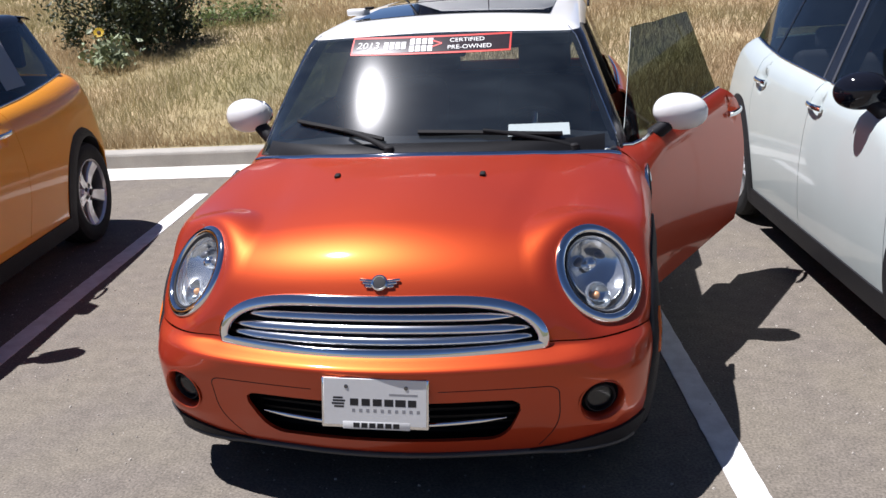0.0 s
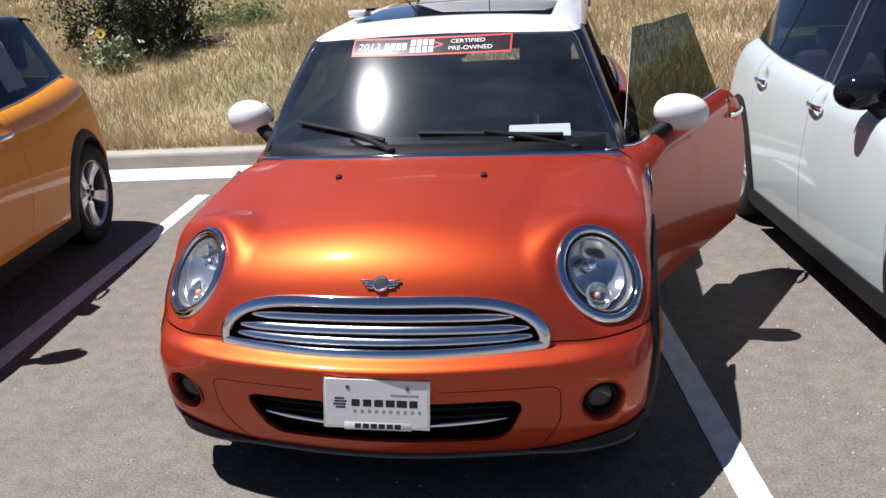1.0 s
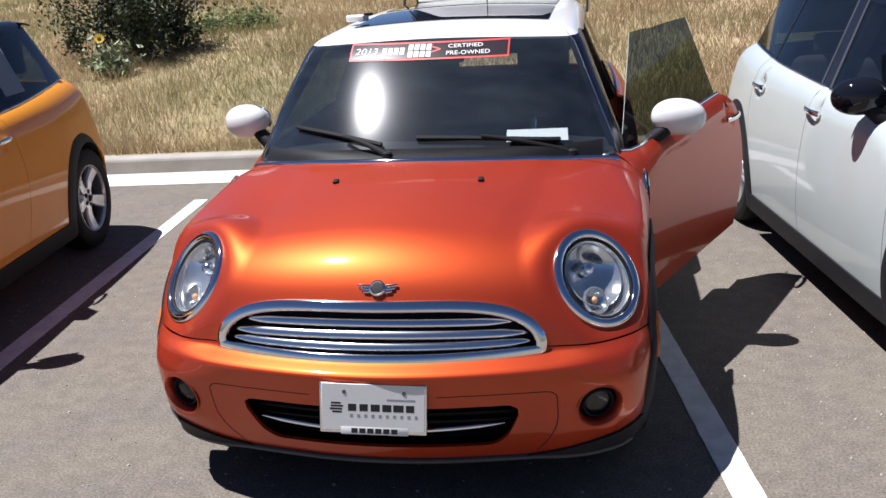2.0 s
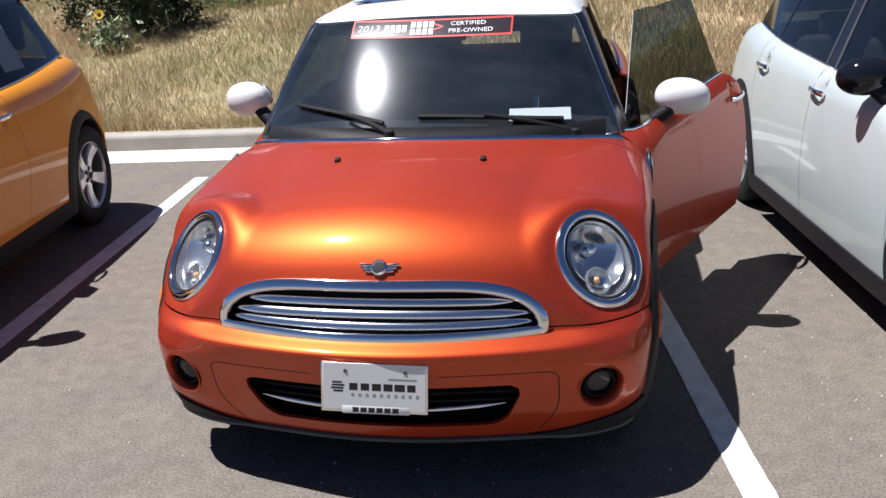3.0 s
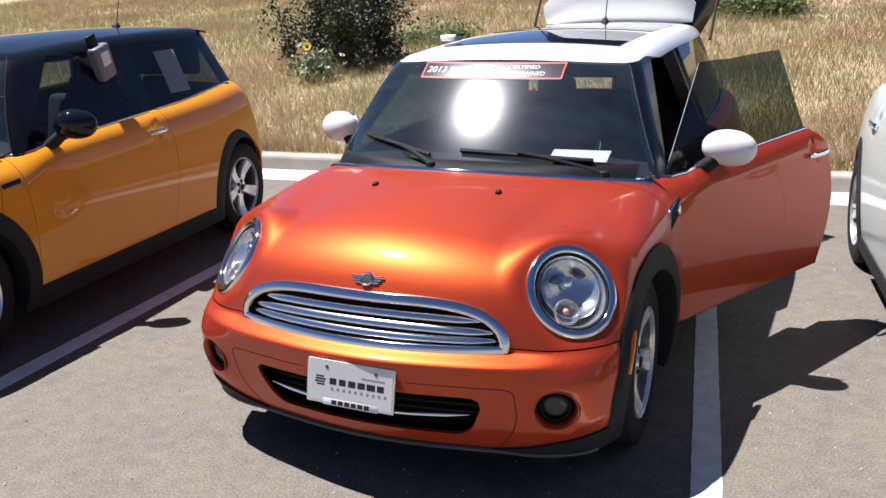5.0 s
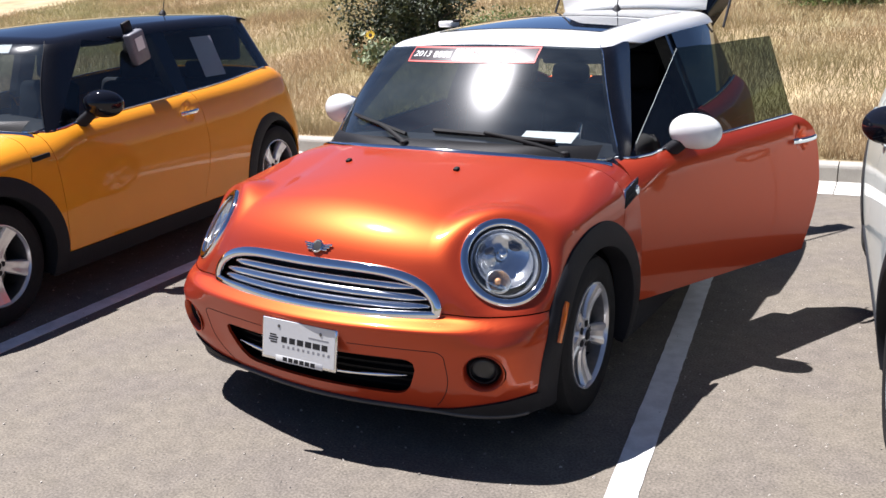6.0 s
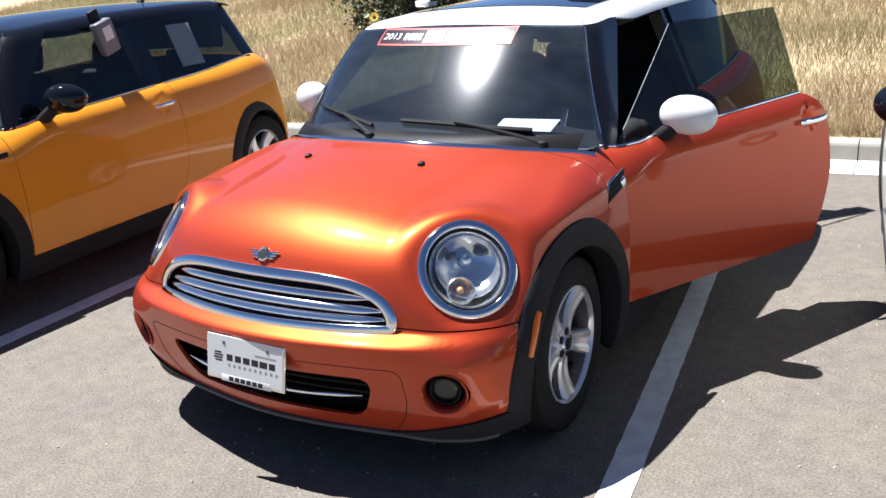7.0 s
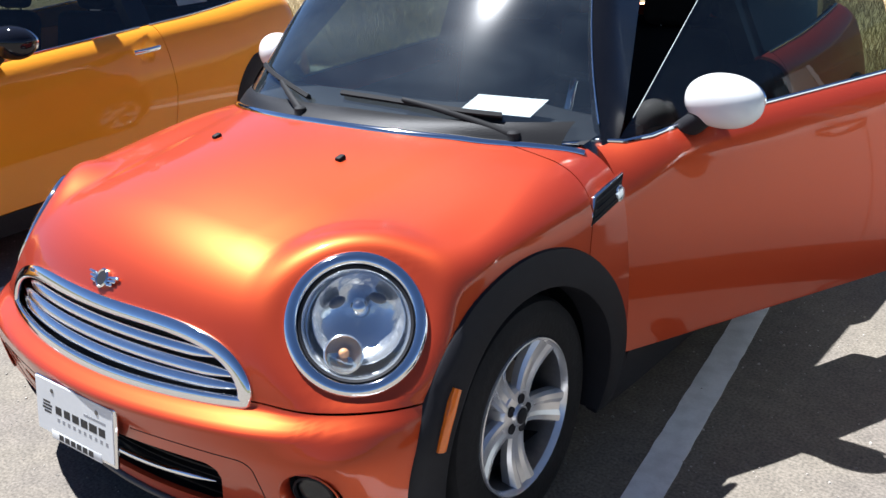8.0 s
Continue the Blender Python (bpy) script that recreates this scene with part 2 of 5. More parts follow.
def ellipsoid(rx, ry, rz, m=None, u=24, v=14, power=1.0):
    bm = bmesh.new()
    bmesh.ops.create_uvsphere(bm, u_segments=u, v_segments=v, radius=1)
    for vert in bm.verts:
        c = vert.co
        vert.co = Vector((rx * math.copysign(abs(c.x) ** power, c.x), ry * math.copysign(abs(c.y) ** power, c.y), rz * math.copysign(abs(c.z) ** power, c.z)))
    if m is not None:
        bmesh.ops.transform(bm, matrix=m, verts=bm.verts)
    return bm


def lettering(name, text, size, material, parent, m, depth=0.0006, align="CENTER", spacing=1.0):
    cu = bpy.data.curves.new(name, "FONT")
    cu.body, cu.size, cu.extrude, cu.align_x, cu.align_y, cu.space_character = text, size, depth, align, "CENTER", spacing
    cu.resolution_u = 3
    cu.materials.append(M[material])
    ob = new(name, cu)
    ob.parent = parent
    ob.matrix_basis = m
    return ob


# ---- the shape of a small hatchback: front at y = 0, facing -y, ground at z = 0 ----
def sstep(a, b, x):
    t = np.clip((x - a) / (b - a), 0, 1)
    return t * t * (3 - 2 * t)


def smax(a, b, k):
    h = np.maximum(k - np.abs(a - b), 0) / k
    return np.maximum(a, b) + h * h * k * 0.25


LAMP_C = np.array((0.644, 0.324, 0.6890))
LAMP_N = np.array((0.568, -0.611, 0.551))
LAMP_N = LAMP_N / np.linalg.norm(LAMP_N)
LAMP_V = np.array((-0.394, 0.387, 0.834))
LAMP_V = LAMP_V - LAMP_N * (LAMP_V @ LAMP_N)
LAMP_V = LAMP_V / np.linalg.norm(LAMP_V)
LAMP_H = np.cross(LAMP_V, LAMP_N)
LAMP_RH, LAMP_RV = 0.1449, 0.1481
HUB_Y, BASE, HUB_Z, ARCH_IN, ARCH_OUT = 0.724, 2.433, 0.308, 0.340, 0.436


def plan_front(x):
    return 0.33 * x ** 2 + 0.45 * x ** 6


def lamp_radius(p):
    q = np.stack([np.abs(p[:, 0]), p[:, 1], p[:, 2]], 1) - LAMP_C
    return np.hypot((q @ LAMP_H) / LAMP_RH, (q @ LAMP_V) / LAMP_RV), q @ LAMP_N


def belt(y):
    return 0.900 + 0.045 * np.clip(y - 1.2, -1, 3)


def body(p):
    """Below 0 inside the lower body."""
    x, y, z = np.abs(p[:, 0]), p[:, 1], p[:, 2]
    yc = np.minimum(y, 1.2)
    top = 0.948 - 0.121 * (1.2 - yc) ** 2 - (0.06 + 0.075 * sstep(0.35, 1.15, y) - 0.055 * sstep(1.10, 1.40, y)) * x ** 2
    top = top - 0.086 * (1 - np.exp(-(x / 0.60) ** 2)) * sstep(1.08, 0.55, y)
    top = top + 0.045 * np.clip(y - 1.2, 0, 3)
    top = top + 0.026 * np.exp(-((x - 0.640) / 0.140) ** 2) * sstep(1.05, 0.40, y)
    top = top + 0.005 * sstep(0.05, -0.05, x - (0.32 + 0.14 * y)) * sstep(0.15, 0.45, y)
    top = top - 0.10 * sstep(3.3, 3.75, y)
    f_top = z - top
    ledge = 0.022 + 0.034 * sstep(0.70, 0.50, x)
    prof = ledge * sstep(0.500, 0.540, z) - 0.012 + 0.19 * np.maximum(0, z - 0.545) + 1.35 * np.maximum(0, z - 0.545) ** 2 + (0.32 - 0.17 * sstep(0.45, 0.72, x)) * np.maximum(0, 0.495 - z) + (0.08 + 0.45 * sstep(0.50, 0.76, x)) * np.maximum(0, 0.29 - z)
    blunt = 0.33 * np.maximum(0, x - 0.25) ** 2 * sstep(0.96, 0.70, x) * sstep(0.56, 0.43, z)
    f_front = (plan_front(x) - blunt + prof - y) * 0.92
    w = 0.8415 - 0.045 * np.clip((1.3 - y) / 1.0, 0, 2) ** 1.5 - 0.10 * np.clip((y - 2.7) / 1.0, 0, 2) ** 2
    dz = z - 0.50
    inset = np.where(dz > 0, 0.055 * (dz / 0.42) ** 2, 0.03 * (dz / 0.30) ** 2)
    w = w + 0.014 * sstep(0.68, 0.48, z) * sstep(0.95, 0.6, y)
    inset = inset + 0.007 * (np.maximum(0, z - 0.80) / 0.12) ** 2 * sstep(0.9, 1.3, y)
    crown = sstep(0.38, 0.62, y) * sstep(1.20, 0.95, y)
    w = w + 0.016 * np.exp(-((z - 0.80) / 0.09) ** 2) * crown
    f_side = x - (w - inset)
    f_rear = y - (3.70 - 0.16 * x ** 2 - 0.25 * np.maximum(0, z - 0.55) - 0.3 * np.maximum(0, 0.35 - z))
    f = smax(f_front, f_side, 0.13 - 0.045 * sstep(0.66, 0.44, z))
    f = smax(f, f_rear, 0.16)
    f = smax(f, f_top, 0.085 - 0.030 * crown + 0.055 * sstep(0.6, 1.0, y) * sstep(1.45, 1.12, y))
    r, d = lamp_radius(p)
    k = sstep(1.75, 0.98, r) * sstep(0.35, 0.15, np.abs(d)) * sstep(0.485, 0.565, z)
    return f * (1 - k) + d * k


def screen_y(x, z):
    """The windscreen's outer face."""
    return 0.925 + 0.22 * x ** 2 + 0.76 * x ** 4 + 1.08 * (z - 0.93) + 0.32 * (z - 1.1) ** 2


def cabin(p):
    """Below 0 inside the roof and windows."""
    x, y, z = np.abs(p[:, 0]), p[:, 1], p[:, 2]
    f_roof = z - (1.402 - 0.10 * x ** 2 - 0.030 * (y - 2.75) ** 2)
    f_ws = (screen_y(x, z) - y) * 0.68
    f_side = (x - (0.742 - 0.43 * (z - 0.905) - 0.10 * np.clip(y - 2.6, 0, 2) ** 2)) * 0.93
    f_rear = (y - (3.61 - 0.10 * x ** 2 - 0.45 * (z - 0.95))) * 0.9
    f = smax(f_ws, f_side, 0.05)
    f = smax(f, f_rear, 0.10)
    return smax(f, f_roof, 0.055)


def gradient(f, p):
    e = 1e-4
    g = np.stack([(f(p + e * np.eye(3)[i]) - f(p - e * np.eye(3)[i])) / (2 * e) for i in range(3)], 1)
    return g


def project(f, p, steps=14):
    for _ in range(steps):
        g = gradient(f, p)
        d = np.clip(f(p), -0.05, 0.05) / np.maximum((g * g).sum(1), 0.05)
        p = p - g * d[:, None]
    return p


def solve_axis(f, p, axis, lo, hi):
    """For each point, the place along an axis at which f changes from inside (lo) to outside (hi)."""
    p = np.array(p, float)
    a, b = np.full(len(p), float(lo)), np.full(len(p), float(hi))
    for _ in range(34):
        m = (a + b) / 2
        p[:, axis] = m
        inside = f(p) < 0
        a, b = np.where(inside, m, a), np.where(inside, b, m)
    p[:, axis] = (a + b) / 2
    return p


def shell(warp, f, nu, nv, nw, nose=False):
    """The five upper sides of a box grid, warped near the surface and laid on f = 0; nose keeps the heights of the front rows."""
    index, verts, faces = {}, [], []

    def vid(i, j, k):
        key = (i, j, k)
        if key not in index:
            index[key] = len(verts)
            verts.append((2 * i / nu - 1, j / nv, k / nw))
        return index[key]

    for i in range(nu):
        for j in range(nv):
            faces.append((vid(i, j, nw), vid(i + 1, j, nw), vid(i + 1, j + 1, nw), vid(i, j + 1, nw)))
        for k in range(nw):
            faces.append((vid(i, 0, k), vid(i + 1, 0, k), vid(i + 1, 0, k + 1), vid(i, 0, k + 1)))
            faces.append((vid(i, nv, k), vid(i, nv, k + 1), vid(i + 1, nv, k + 1), vid(i + 1, nv, k)))
    for j in range(nv):
        for k in range(nw):
            faces.append((vid(0, j, k), vid(0, j, k + 1), vid(0, j + 1, k + 1), vid(0, j + 1, k)))
            faces.append((vid(nu, j, k), vid(nu, j + 1, k), vid(nu, j + 1, k + 1), vid(nu, j, k + 1)))
    q = np.array(verts)
    p = warp(q)
    r = project(f, p)
    if nose:
        i = np.where((q[:, 1] == 0) & (p[:, 2] < 0.62))[0]
        k = (sstep(0.62, 0.56, p[i, 2]) * sstep(0.95, 0.80, np.abs(q[i, 0])))[:, None]
        r[i] = project(f, r[i] * (1 - k) + solve_axis(f, p[i], 1, 1.0, -0.5) * k, 6)
    return r, faces


def warp_body(q):
    u, v, w = q[:, 0], q[:, 1], q[:, 2]
    x = u * 0.775
    h = np.interp(w, (0, 0.24, 0.60, 1), (0, 0.37, 0.55, 1))
    z = 0.17 + h * 0.72
    y0 = plan_front(x) + 0.02 + 0.16 * h ** 2
    y = y0 + (3.66 - 0.12 * x ** 2 - 0.1 * h - y0) * v
    return np.stack([x * (1 - 0.05 * h), y, z], 1)


def warp_cabin(q):
    u, v, w = q[:, 0], q[:, 1], q[:, 2]
    z = 0.84 + w * 0.50
    x = u * (0.72 - 0.36 * (z - 0.905))
    y0 = screen_y(x, z) + 0.012
    y1 = 3.59 - 0.10 * x ** 2 - 0.45 * (z - 0.95)
    return np.stack([x, y0 + (y1 - y0) * v, z], 1)


def coords(bm):
    a = np.empty(len(bm.verts) * 3)
    i = 0
    for v in bm.verts:
        a[i:i + 3] = v.co
        i += 3
    return a.reshape(-1, 3)


def mids(bm):
    return np.array([f.calc_center_median() for f in bm.faces]).reshape(-1, 3)


def cut(bm, field):
    """Split the faces along field = 0."""
    p = coords(bm)
    s = field(p)
    s[np.abs(s) < 2e-4] = 2e-4
    bm.verts.index_update()
    cross = [e for e in bm.edges if s[e.verts[0].index] * s[e.verts[1].index] < 0]
    made = []
    for e in cross:
        a, b = e.verts
        t = s[a.index] / (s[a.index] - s[b.index])
        made.append(bmesh.utils.edge_split(e, a, min(0.98, max(0.02, t)))[1])
    if made:
        bmesh.ops.connect_verts(bm, verts=made, check_degenerate=False)


def drop(bm, keep):
    """Delete the faces for which keep(mids) is false."""
    bm.faces.ensure_lookup_table()
    k = keep(mids(bm))
    bmesh.ops.delete(bm, geom=[f for f, ok in zip(bm.faces[:], k) if not ok], context="FACES")


def gap(bm, field, width=0.0035):
    cut(bm, lambda p: field(p) - width / 2)
    cut(bm, lambda p: field(p) + width / 2)
    drop(bm, lambda c: np.abs(field(c)) > width / 2)


def pick(bm, choose):
    """A new bmesh with the chosen faces."""
    out = bm.copy()
    drop(out, choose)
    return out


def skin(name, bm, f, material, parent, label="", lift=0.0, thick=0.0):
    """Link a piece of the shell, with normals of the true surface; thick folds its rim inwards."""
    p = project(f, coords(bm), 3)
    g = gradient(f, p)
    g /= np.linalg.norm(g, axis=1)[:, None]
    for v, q in zip(bm.verts, p + g * lift):
        v.co = q
    normals = {v: Vector(q) for v, q in zip(bm.verts, g)}
    if thick:
        rim = [e for e in bm.edges if len(e.link_faces) == 1]
        outer, inner, out = {}, {}, {}
        for e in rim:
            loop = e.link_loops[0]
            a, b = loop.vert, loop.link_loop_next.vert
            way = (b.co - a.co).cross(normals[a])
            for v in (a, b):
                if v not in outer:
                    outer[v] = bm.verts.new(v.co)
                    inner[v] = bm.verts.new(v.co - normals[v] * thick)
                    out[v] = Vector()
                out[v] += way
            bm.faces.new((outer[b], outer[a], inner[a], inner[b]))
        for v, way in out.items():
            n = way.normalized() if way.length > 0 else normals[v]
            normals[outer[v]] = normals[inner[v]] = n
    normals = [normals[v] for v in bm.verts]
    me = bpy.data.meshes.new(name)
    bm.to_mesh(me)
    bm.free()
    me.materials.append(M[material] if isinstance(material, str) else material)
    me.shade_smooth()
    me.normals_split_custom_set_from_vertices(normals)
    ob = new(name, me)
    ob.parent = parent
    if label:
        ob["label"] = label
    return ob


def cowl_y(x):
    return 0.865 + 0.52 * x ** 2


def on_body(pts, axis=1, lo=1.0, hi=-0.5):
    p = solve_axis(body, pts, axis, lo, hi)
    g = gradient(body, p)
    return p, g / np.linalg.norm(g, axis=1)[:, None]


def grille_top(x):
    return 0.553 + 0.126 * np.maximum(0, 1 - (np.abs(x) / 0.488) ** 4.4) ** 0.52


def grille_bottom(x):
    return 0.535 + 0.004 * (x / 0.488) ** 2


def grille_field(p):
    """Above 0 inside the grille's opening."""
    f = np.minimum(grille_top(p[:, 0]) - p[:, 2], p[:, 2] - grille_bottom(p[:, 0]))
    return np.where((p[:, 1] < 0.35) & (np.abs(p[:, 0]) < 0.487), f, -0.1)


def intake_field(p):
    """Rounded slot, narrower below."""
    x, z = np.abs(p[:, 0]), p[:, 2]
    q = np.stack([x - (0.412 + 0.45 * (z - 0.330)) + 0.05, np.abs(z - 0.311) - 0.078 + 0.05], 1)
    d = np.hypot(np.maximum(q[:, 0], 0), np.maximum(q[:, 1], 0)) + np.minimum(np.maximum(q[:, 0], q[:, 1]), 0) - 0.05
    return np.where((p[:, 1] < 0.3) & (z < 0.5), -d, -0.1)


def fog_field(p):
    d = np.stack([np.abs(p[:, 0]) - 0.654, (p[:, 2] - 0.360)], 1)
    return np.where(p[:, 1] < 0.45, 0.068 - np.hypot(d[:, 0], d[:, 1] * 1.02), -0.1)


def arch_field(p, base, r=ARCH_IN + 0.012):
    d = np.minimum(np.hypot(p[:, 1] - HUB_Y, p[:, 2] - HUB_Z), np.hypot(p[:, 1] - HUB_Y - base, p[:, 2] - HUB_Z))
    return np.where(np.abs(p[:, 0]) > 0.45, d - r, 0.2)


def clad_field(p, base):
    """Above 0 where the body is painted, below it the black lower trim."""
    x, y, z = np.abs(p[:, 0]), p[:, 1], p[:, 2]
    low = 0.184 + 0.080 * sstep(0.40, 0.82, x) * sstep(0.75, 0.2, y) + (0.125 if base == BASE else 0.080) * sstep(0.7, 1.0, y)
    low = low - 0.06 * sstep(3.1, 3.5, y)
    return z - low


def wheel(parent, m, style):
    """A road wheel about the x axis, outer side at +x."""
    w = new("wheel", None)
    w.empty_display_size = 0.2
    w.parent = parent
    w.matrix_basis = m
    tyre = [(-0.078, 0.200), (-0.090, 0.225), (-0.092, 0.265), (-0.080, 0.296), (-0.060, 0.304), (-0.034, 0.307), (-0.031, 0.300), (-0.026, 0.300),
            (-0.023, 0.308), (-0.003, 0.308), (0.0, 0.300), (0.005, 0.300), (0.008, 0.308), (0.028, 0.307), (0.031, 0.300), (0.036, 0.300), (0.039, 0.306),
            (0.062, 0.303), (0.080, 0.294), (0.089, 0.272), (0.092, 0.262), (0.090, 0.246), (0.091, 0.232), (0.086, 0.214), (0.078, 0.200)]
    part("tyre", lathe(tyre, 64), "rubber", w)
    part("rim", lathe([(0.080, 0.204), (0.086, 0.203), (0.087, 0.199), (0.081, 0.195), (0.070, 0.191)], 64), "alloy", w)
    part("rim_barrel", lathe([(0.071, 0.192), (0.0, 0.177), (-0.07, 0.178)], 64), "disc", w)
    hub = [(0.068, 0.0), (0.068, 0.026), (0.060, 0.030), (0.056, 0.062), (0.040, 0.072), (0.0, 0.074)]
    part("hub", lathe(hub, 40), "alloy", w)
    part("hub_cap", lathe([(0.074, 0.0), (0.074, 0.017), (0.071, 0.021), (0.055, 0.021)], 28), "plastic", w)
    part("brake_disc", lathe([(-0.005, 0.06), (-0.005, 0.13), (-0.02, 0.13), (-0.02, 0.06)], 40), "disc", w)
    part("wheel_backing", lathe([(-0.045, 0.0), (-0.045, 0.176)], 32), "dark", w)
    # five spokes, broad towards the rim, with a shallow trough along each
    for i in range(5):
        a = 2 * math.pi * i / 5 + 0.3 + math.pi / 5
        pts = [(0.054 + 0.018 * t - 0.012 * math.sin(math.pi * t), (0.046 + 0.146 * t) * math.cos(a), (0.046 + 0.146 * t) * math.sin(a)) for t in np.linspace(0, 1, 8)]
        w0, trough = (0.040, 0.000) if style == "twin" else (0.036, 0.004)
        prof = [(-w0, -0.026), (-w0 * 0.97, -0.006), (-w0 * 0.80, 0.005), (-w0 * 0.48, 0.006), (-w0 * 0.22, trough), (w0 * 0.22, trough), (w0 * 0.48, 0.006), (w0 * 0.80, 0.005), (w0 * 0.97, -0.006), (w0, -0.026)]
        wide = (lambda t: 0.80 + 0.45 * t ** 1.5) if style == "twin" else (lambda t: 0.75 + 0.50 * t)
        part("spoke", sweep(pts, [(1, 0, 0)] * 8, prof, taper=wide), "alloy", w, angle=24)
    for i in range(5):
        a = 2 * math.pi * i / 5
        bm = lathe([(0.0595, 0.0), (0.0605, 0.0125), (0.0615, 0.0125), (0.0615, 0.0140), (0.045, 0.0140)], 16, m=pose(0, 0.041 * math.cos(a), 0.041 * math.sin(a)))
        part("wheel_bolt", bm, "plastic", w)
    return w


def mirror(parent, side, cap, m, inset=0.0, up=0.0):
    """A round door mirror on a stalk; side is 1 or -1."""
    mm = Matrix.Translation((side * (0.880 - inset), 1.495, 0.995 + up)) @ pose(0, 0, 0, 0, side * 4, side * 24)
    bm = ellipsoid(0.108, 0.070, 0.073, mm, 32, 20, 0.94)
    capo = part("mirror_cap", bm, cap, parent, "", angle=60)
    capo.matrix_basis = m
    glass_o = part("mirror_glass", ellipsoid(0.092, 0.012, 0.058, mm @ pose(0, 0.062, 0)), "chrome", capo)
    arm = sweep([(side * 0.735, 1.440, 0.880), (side * 0.765, 1.446, 0.905), (side * 0.800, 1.460, 0.935), (side * (0.840 - inset * 0.7), 1.485, 0.972 + up * 0.8)],
                [(0, -1, 0)] * 4, oval(0.032, 0.040, 14), taper=lambda t: 1.0 - 0.15 * t)
    part("mirror_arm", arm, "plastic", parent).matrix_basis = m
    return glass_o


def handle(parent, side, y, z, m, cup=False):
    p = solve_axis(body, [(0, y, z)], 0, 0.3, 1.2)[0]
    x = p[0]
    pts = [(side * (x + 0.010 + 0.016 * math.sin(math.pi * t) ** 0.6), y - 0.085 + 0.17 * t, z + 0.004 * t) for t in np.linspace(0, 1, 11)]
    h = part("door_handle", sweep(pts, [(side, 0, 0)] * 11, oval(0.013, 0.009, 10)), "chrome", parent, "chrome handle")
    h.matrix_basis = m
    if cup:
        c = part("handle_cup", ellipsoid(0.004, 0.050, 0.042, pose(side * (x + 0.001), y, z)), "dark", parent)
        c.matrix_basis = m


def seat(parent, x, y, material="cloth"):
    s = part("seat", rbox(0.48, 0.50, 0.16, 0.05, 4, pose(x, y, 0.42, 6)), material, parent)
    part("seat_back", rbox(0.46, 0.14, 0.58, 0.06, 4, pose(x, y + 0.30, 0.74, -14)), material, s)
    part("headrest", rbox(0.26, 0.09, 0.19, 0.045, 4, pose(x, y + 0.42, 1.12, -10)), material, s)
    for k in (-0.06, 0.06):
        part("headrest_post", lathe([(-0.06, 0.006), (0.06, 0.006)], 8, m=pose(x + k, y + 0.40, 1.02, 0, 90, 0)), "chrome", s)


def headlamp(root, side):
    """Round lamp: chrome ring, clear lens, bowl, projector and signal bulb."""
    c = LAMP_C * (side, 1, 1)
    n, v = LAMP_N * (side, 1, 1), LAMP_V * (side, 1, 1)
    h = np.cross(v, n) * side
    fr = Matrix(((h[0], v[0], n[0], c[0]), (h[1], v[1], n[1], c[1]), (h[2], v[2], n[2], c[2]), (0, 0, 0, 1)))

    def dish(rows, material, name, parent, steps=56, label="", m=None):
        bm = bmesh.new()
        rings = []
        for r, d in rows:
            rings.append([bm.verts.new((LAMP_RH * r * math.cos(a), LAMP_RV * r * math.sin(a), d)) for a in np.linspace(0, 2 * math.pi, steps, endpoint=False)])
        for p, q in zip(rings, rings[1:]):
            for i in range(steps):
                bm.faces.new((p[i], p[(i + 1) % steps], q[(i + 1) % steps], q[i]))
        bmesh.ops.remove_doubles(bm, verts=bm.verts, dist=1e-5)
        bmesh.ops.transform(bm, matrix=fr if m is None else m, verts=bm.verts)
        bmesh.ops.recalc_face_normals(bm, faces=bm.faces)
        return part(name, bm, material, parent, label, angle=50)

    lamp = dish([(1.05, -0.012), (1.06, 0.001), (1.04, 0.008), (0.98, 0.012), (0.90, 0.012), (0.86, 0.006), (0.855, -0.01)], "chrome", "headlight", root, label="round headlight with a chrome ring")
    dish([(0.855, 0.0), (0.84, 0.006), (0.81, 0.004), (0.80, -0.01)], "plastic", "lamp_seal", lamp)
    dish([(0.80, 0.001), (0.66, 0.012), (0.45, 0.021), (0.22, 0.026), (0.0, 0.0275)], "lens", "lamp_lens", lamp).visible_shadow = False
    dish([(0.80, 0.0), (0.765, -0.006), (0.75, -0.020), (0.72, -0.022), (0.69, -0.030), (0.55, -0.058), (0.30, -0.080), (0.0, -0.087)], "reflector", "lamp_bowl", lamp)

    def turned(rows, x, y, d, material, name, parent, steps=36, label=""):
        return part(name, lathe(rows, steps, m=fr @ pose(x, y, d, 0, -90, 0)), material, parent, label, angle=50)

    # main reflector with its dark shoulders, bulb shield, and the signal lamp low on the inner side
    turned([(0.010, 0.100), (0.013, 0.097), (0.006, 0.092), (-0.010, 0.078), (-0.026, 0.050), (-0.034, 0.022), (-0.036, 0.0)], 0.006, 0.012, -0.026, "reflector", "main_reflector", lamp, 48)
    for k in (-1, 1):
        part("reflector_shoulder", ellipsoid(0.020, 0.012, 0.008, fr @ pose(0.006 + k * 0.044, 0.054, -0.026, 0, 0, -k * 24), 18, 10), "lamp_dark", lamp)
    turned([(-0.022, 0.020), (-0.004, 0.021), (0.008, 0.018), (0.014, 0.010), (0.016, 0.0)], 0.008, 0.040, -0.030, "slat", "bulb_shield", lamp, 24)
    turned([(0.004, 0.042), (0.014, 0.0425), (0.016, 0.039), (0.006, 0.034), (-0.012, 0.016), (-0.014, 0.0)], -0.032, -0.062, -0.018, "reflector", "signal_bowl", lamp, 32)
    part("signal_bulb", ellipsoid(0.012, 0.012, 0.014, fr @ pose(-0.032, -0.058, -0.018)), "bulb", lamp)
    part("signal_lens", ellipsoid(0.038, 0.038, 0.013, fr @ pose(-0.032, -0.062, -0.002)), "lens", lamp)


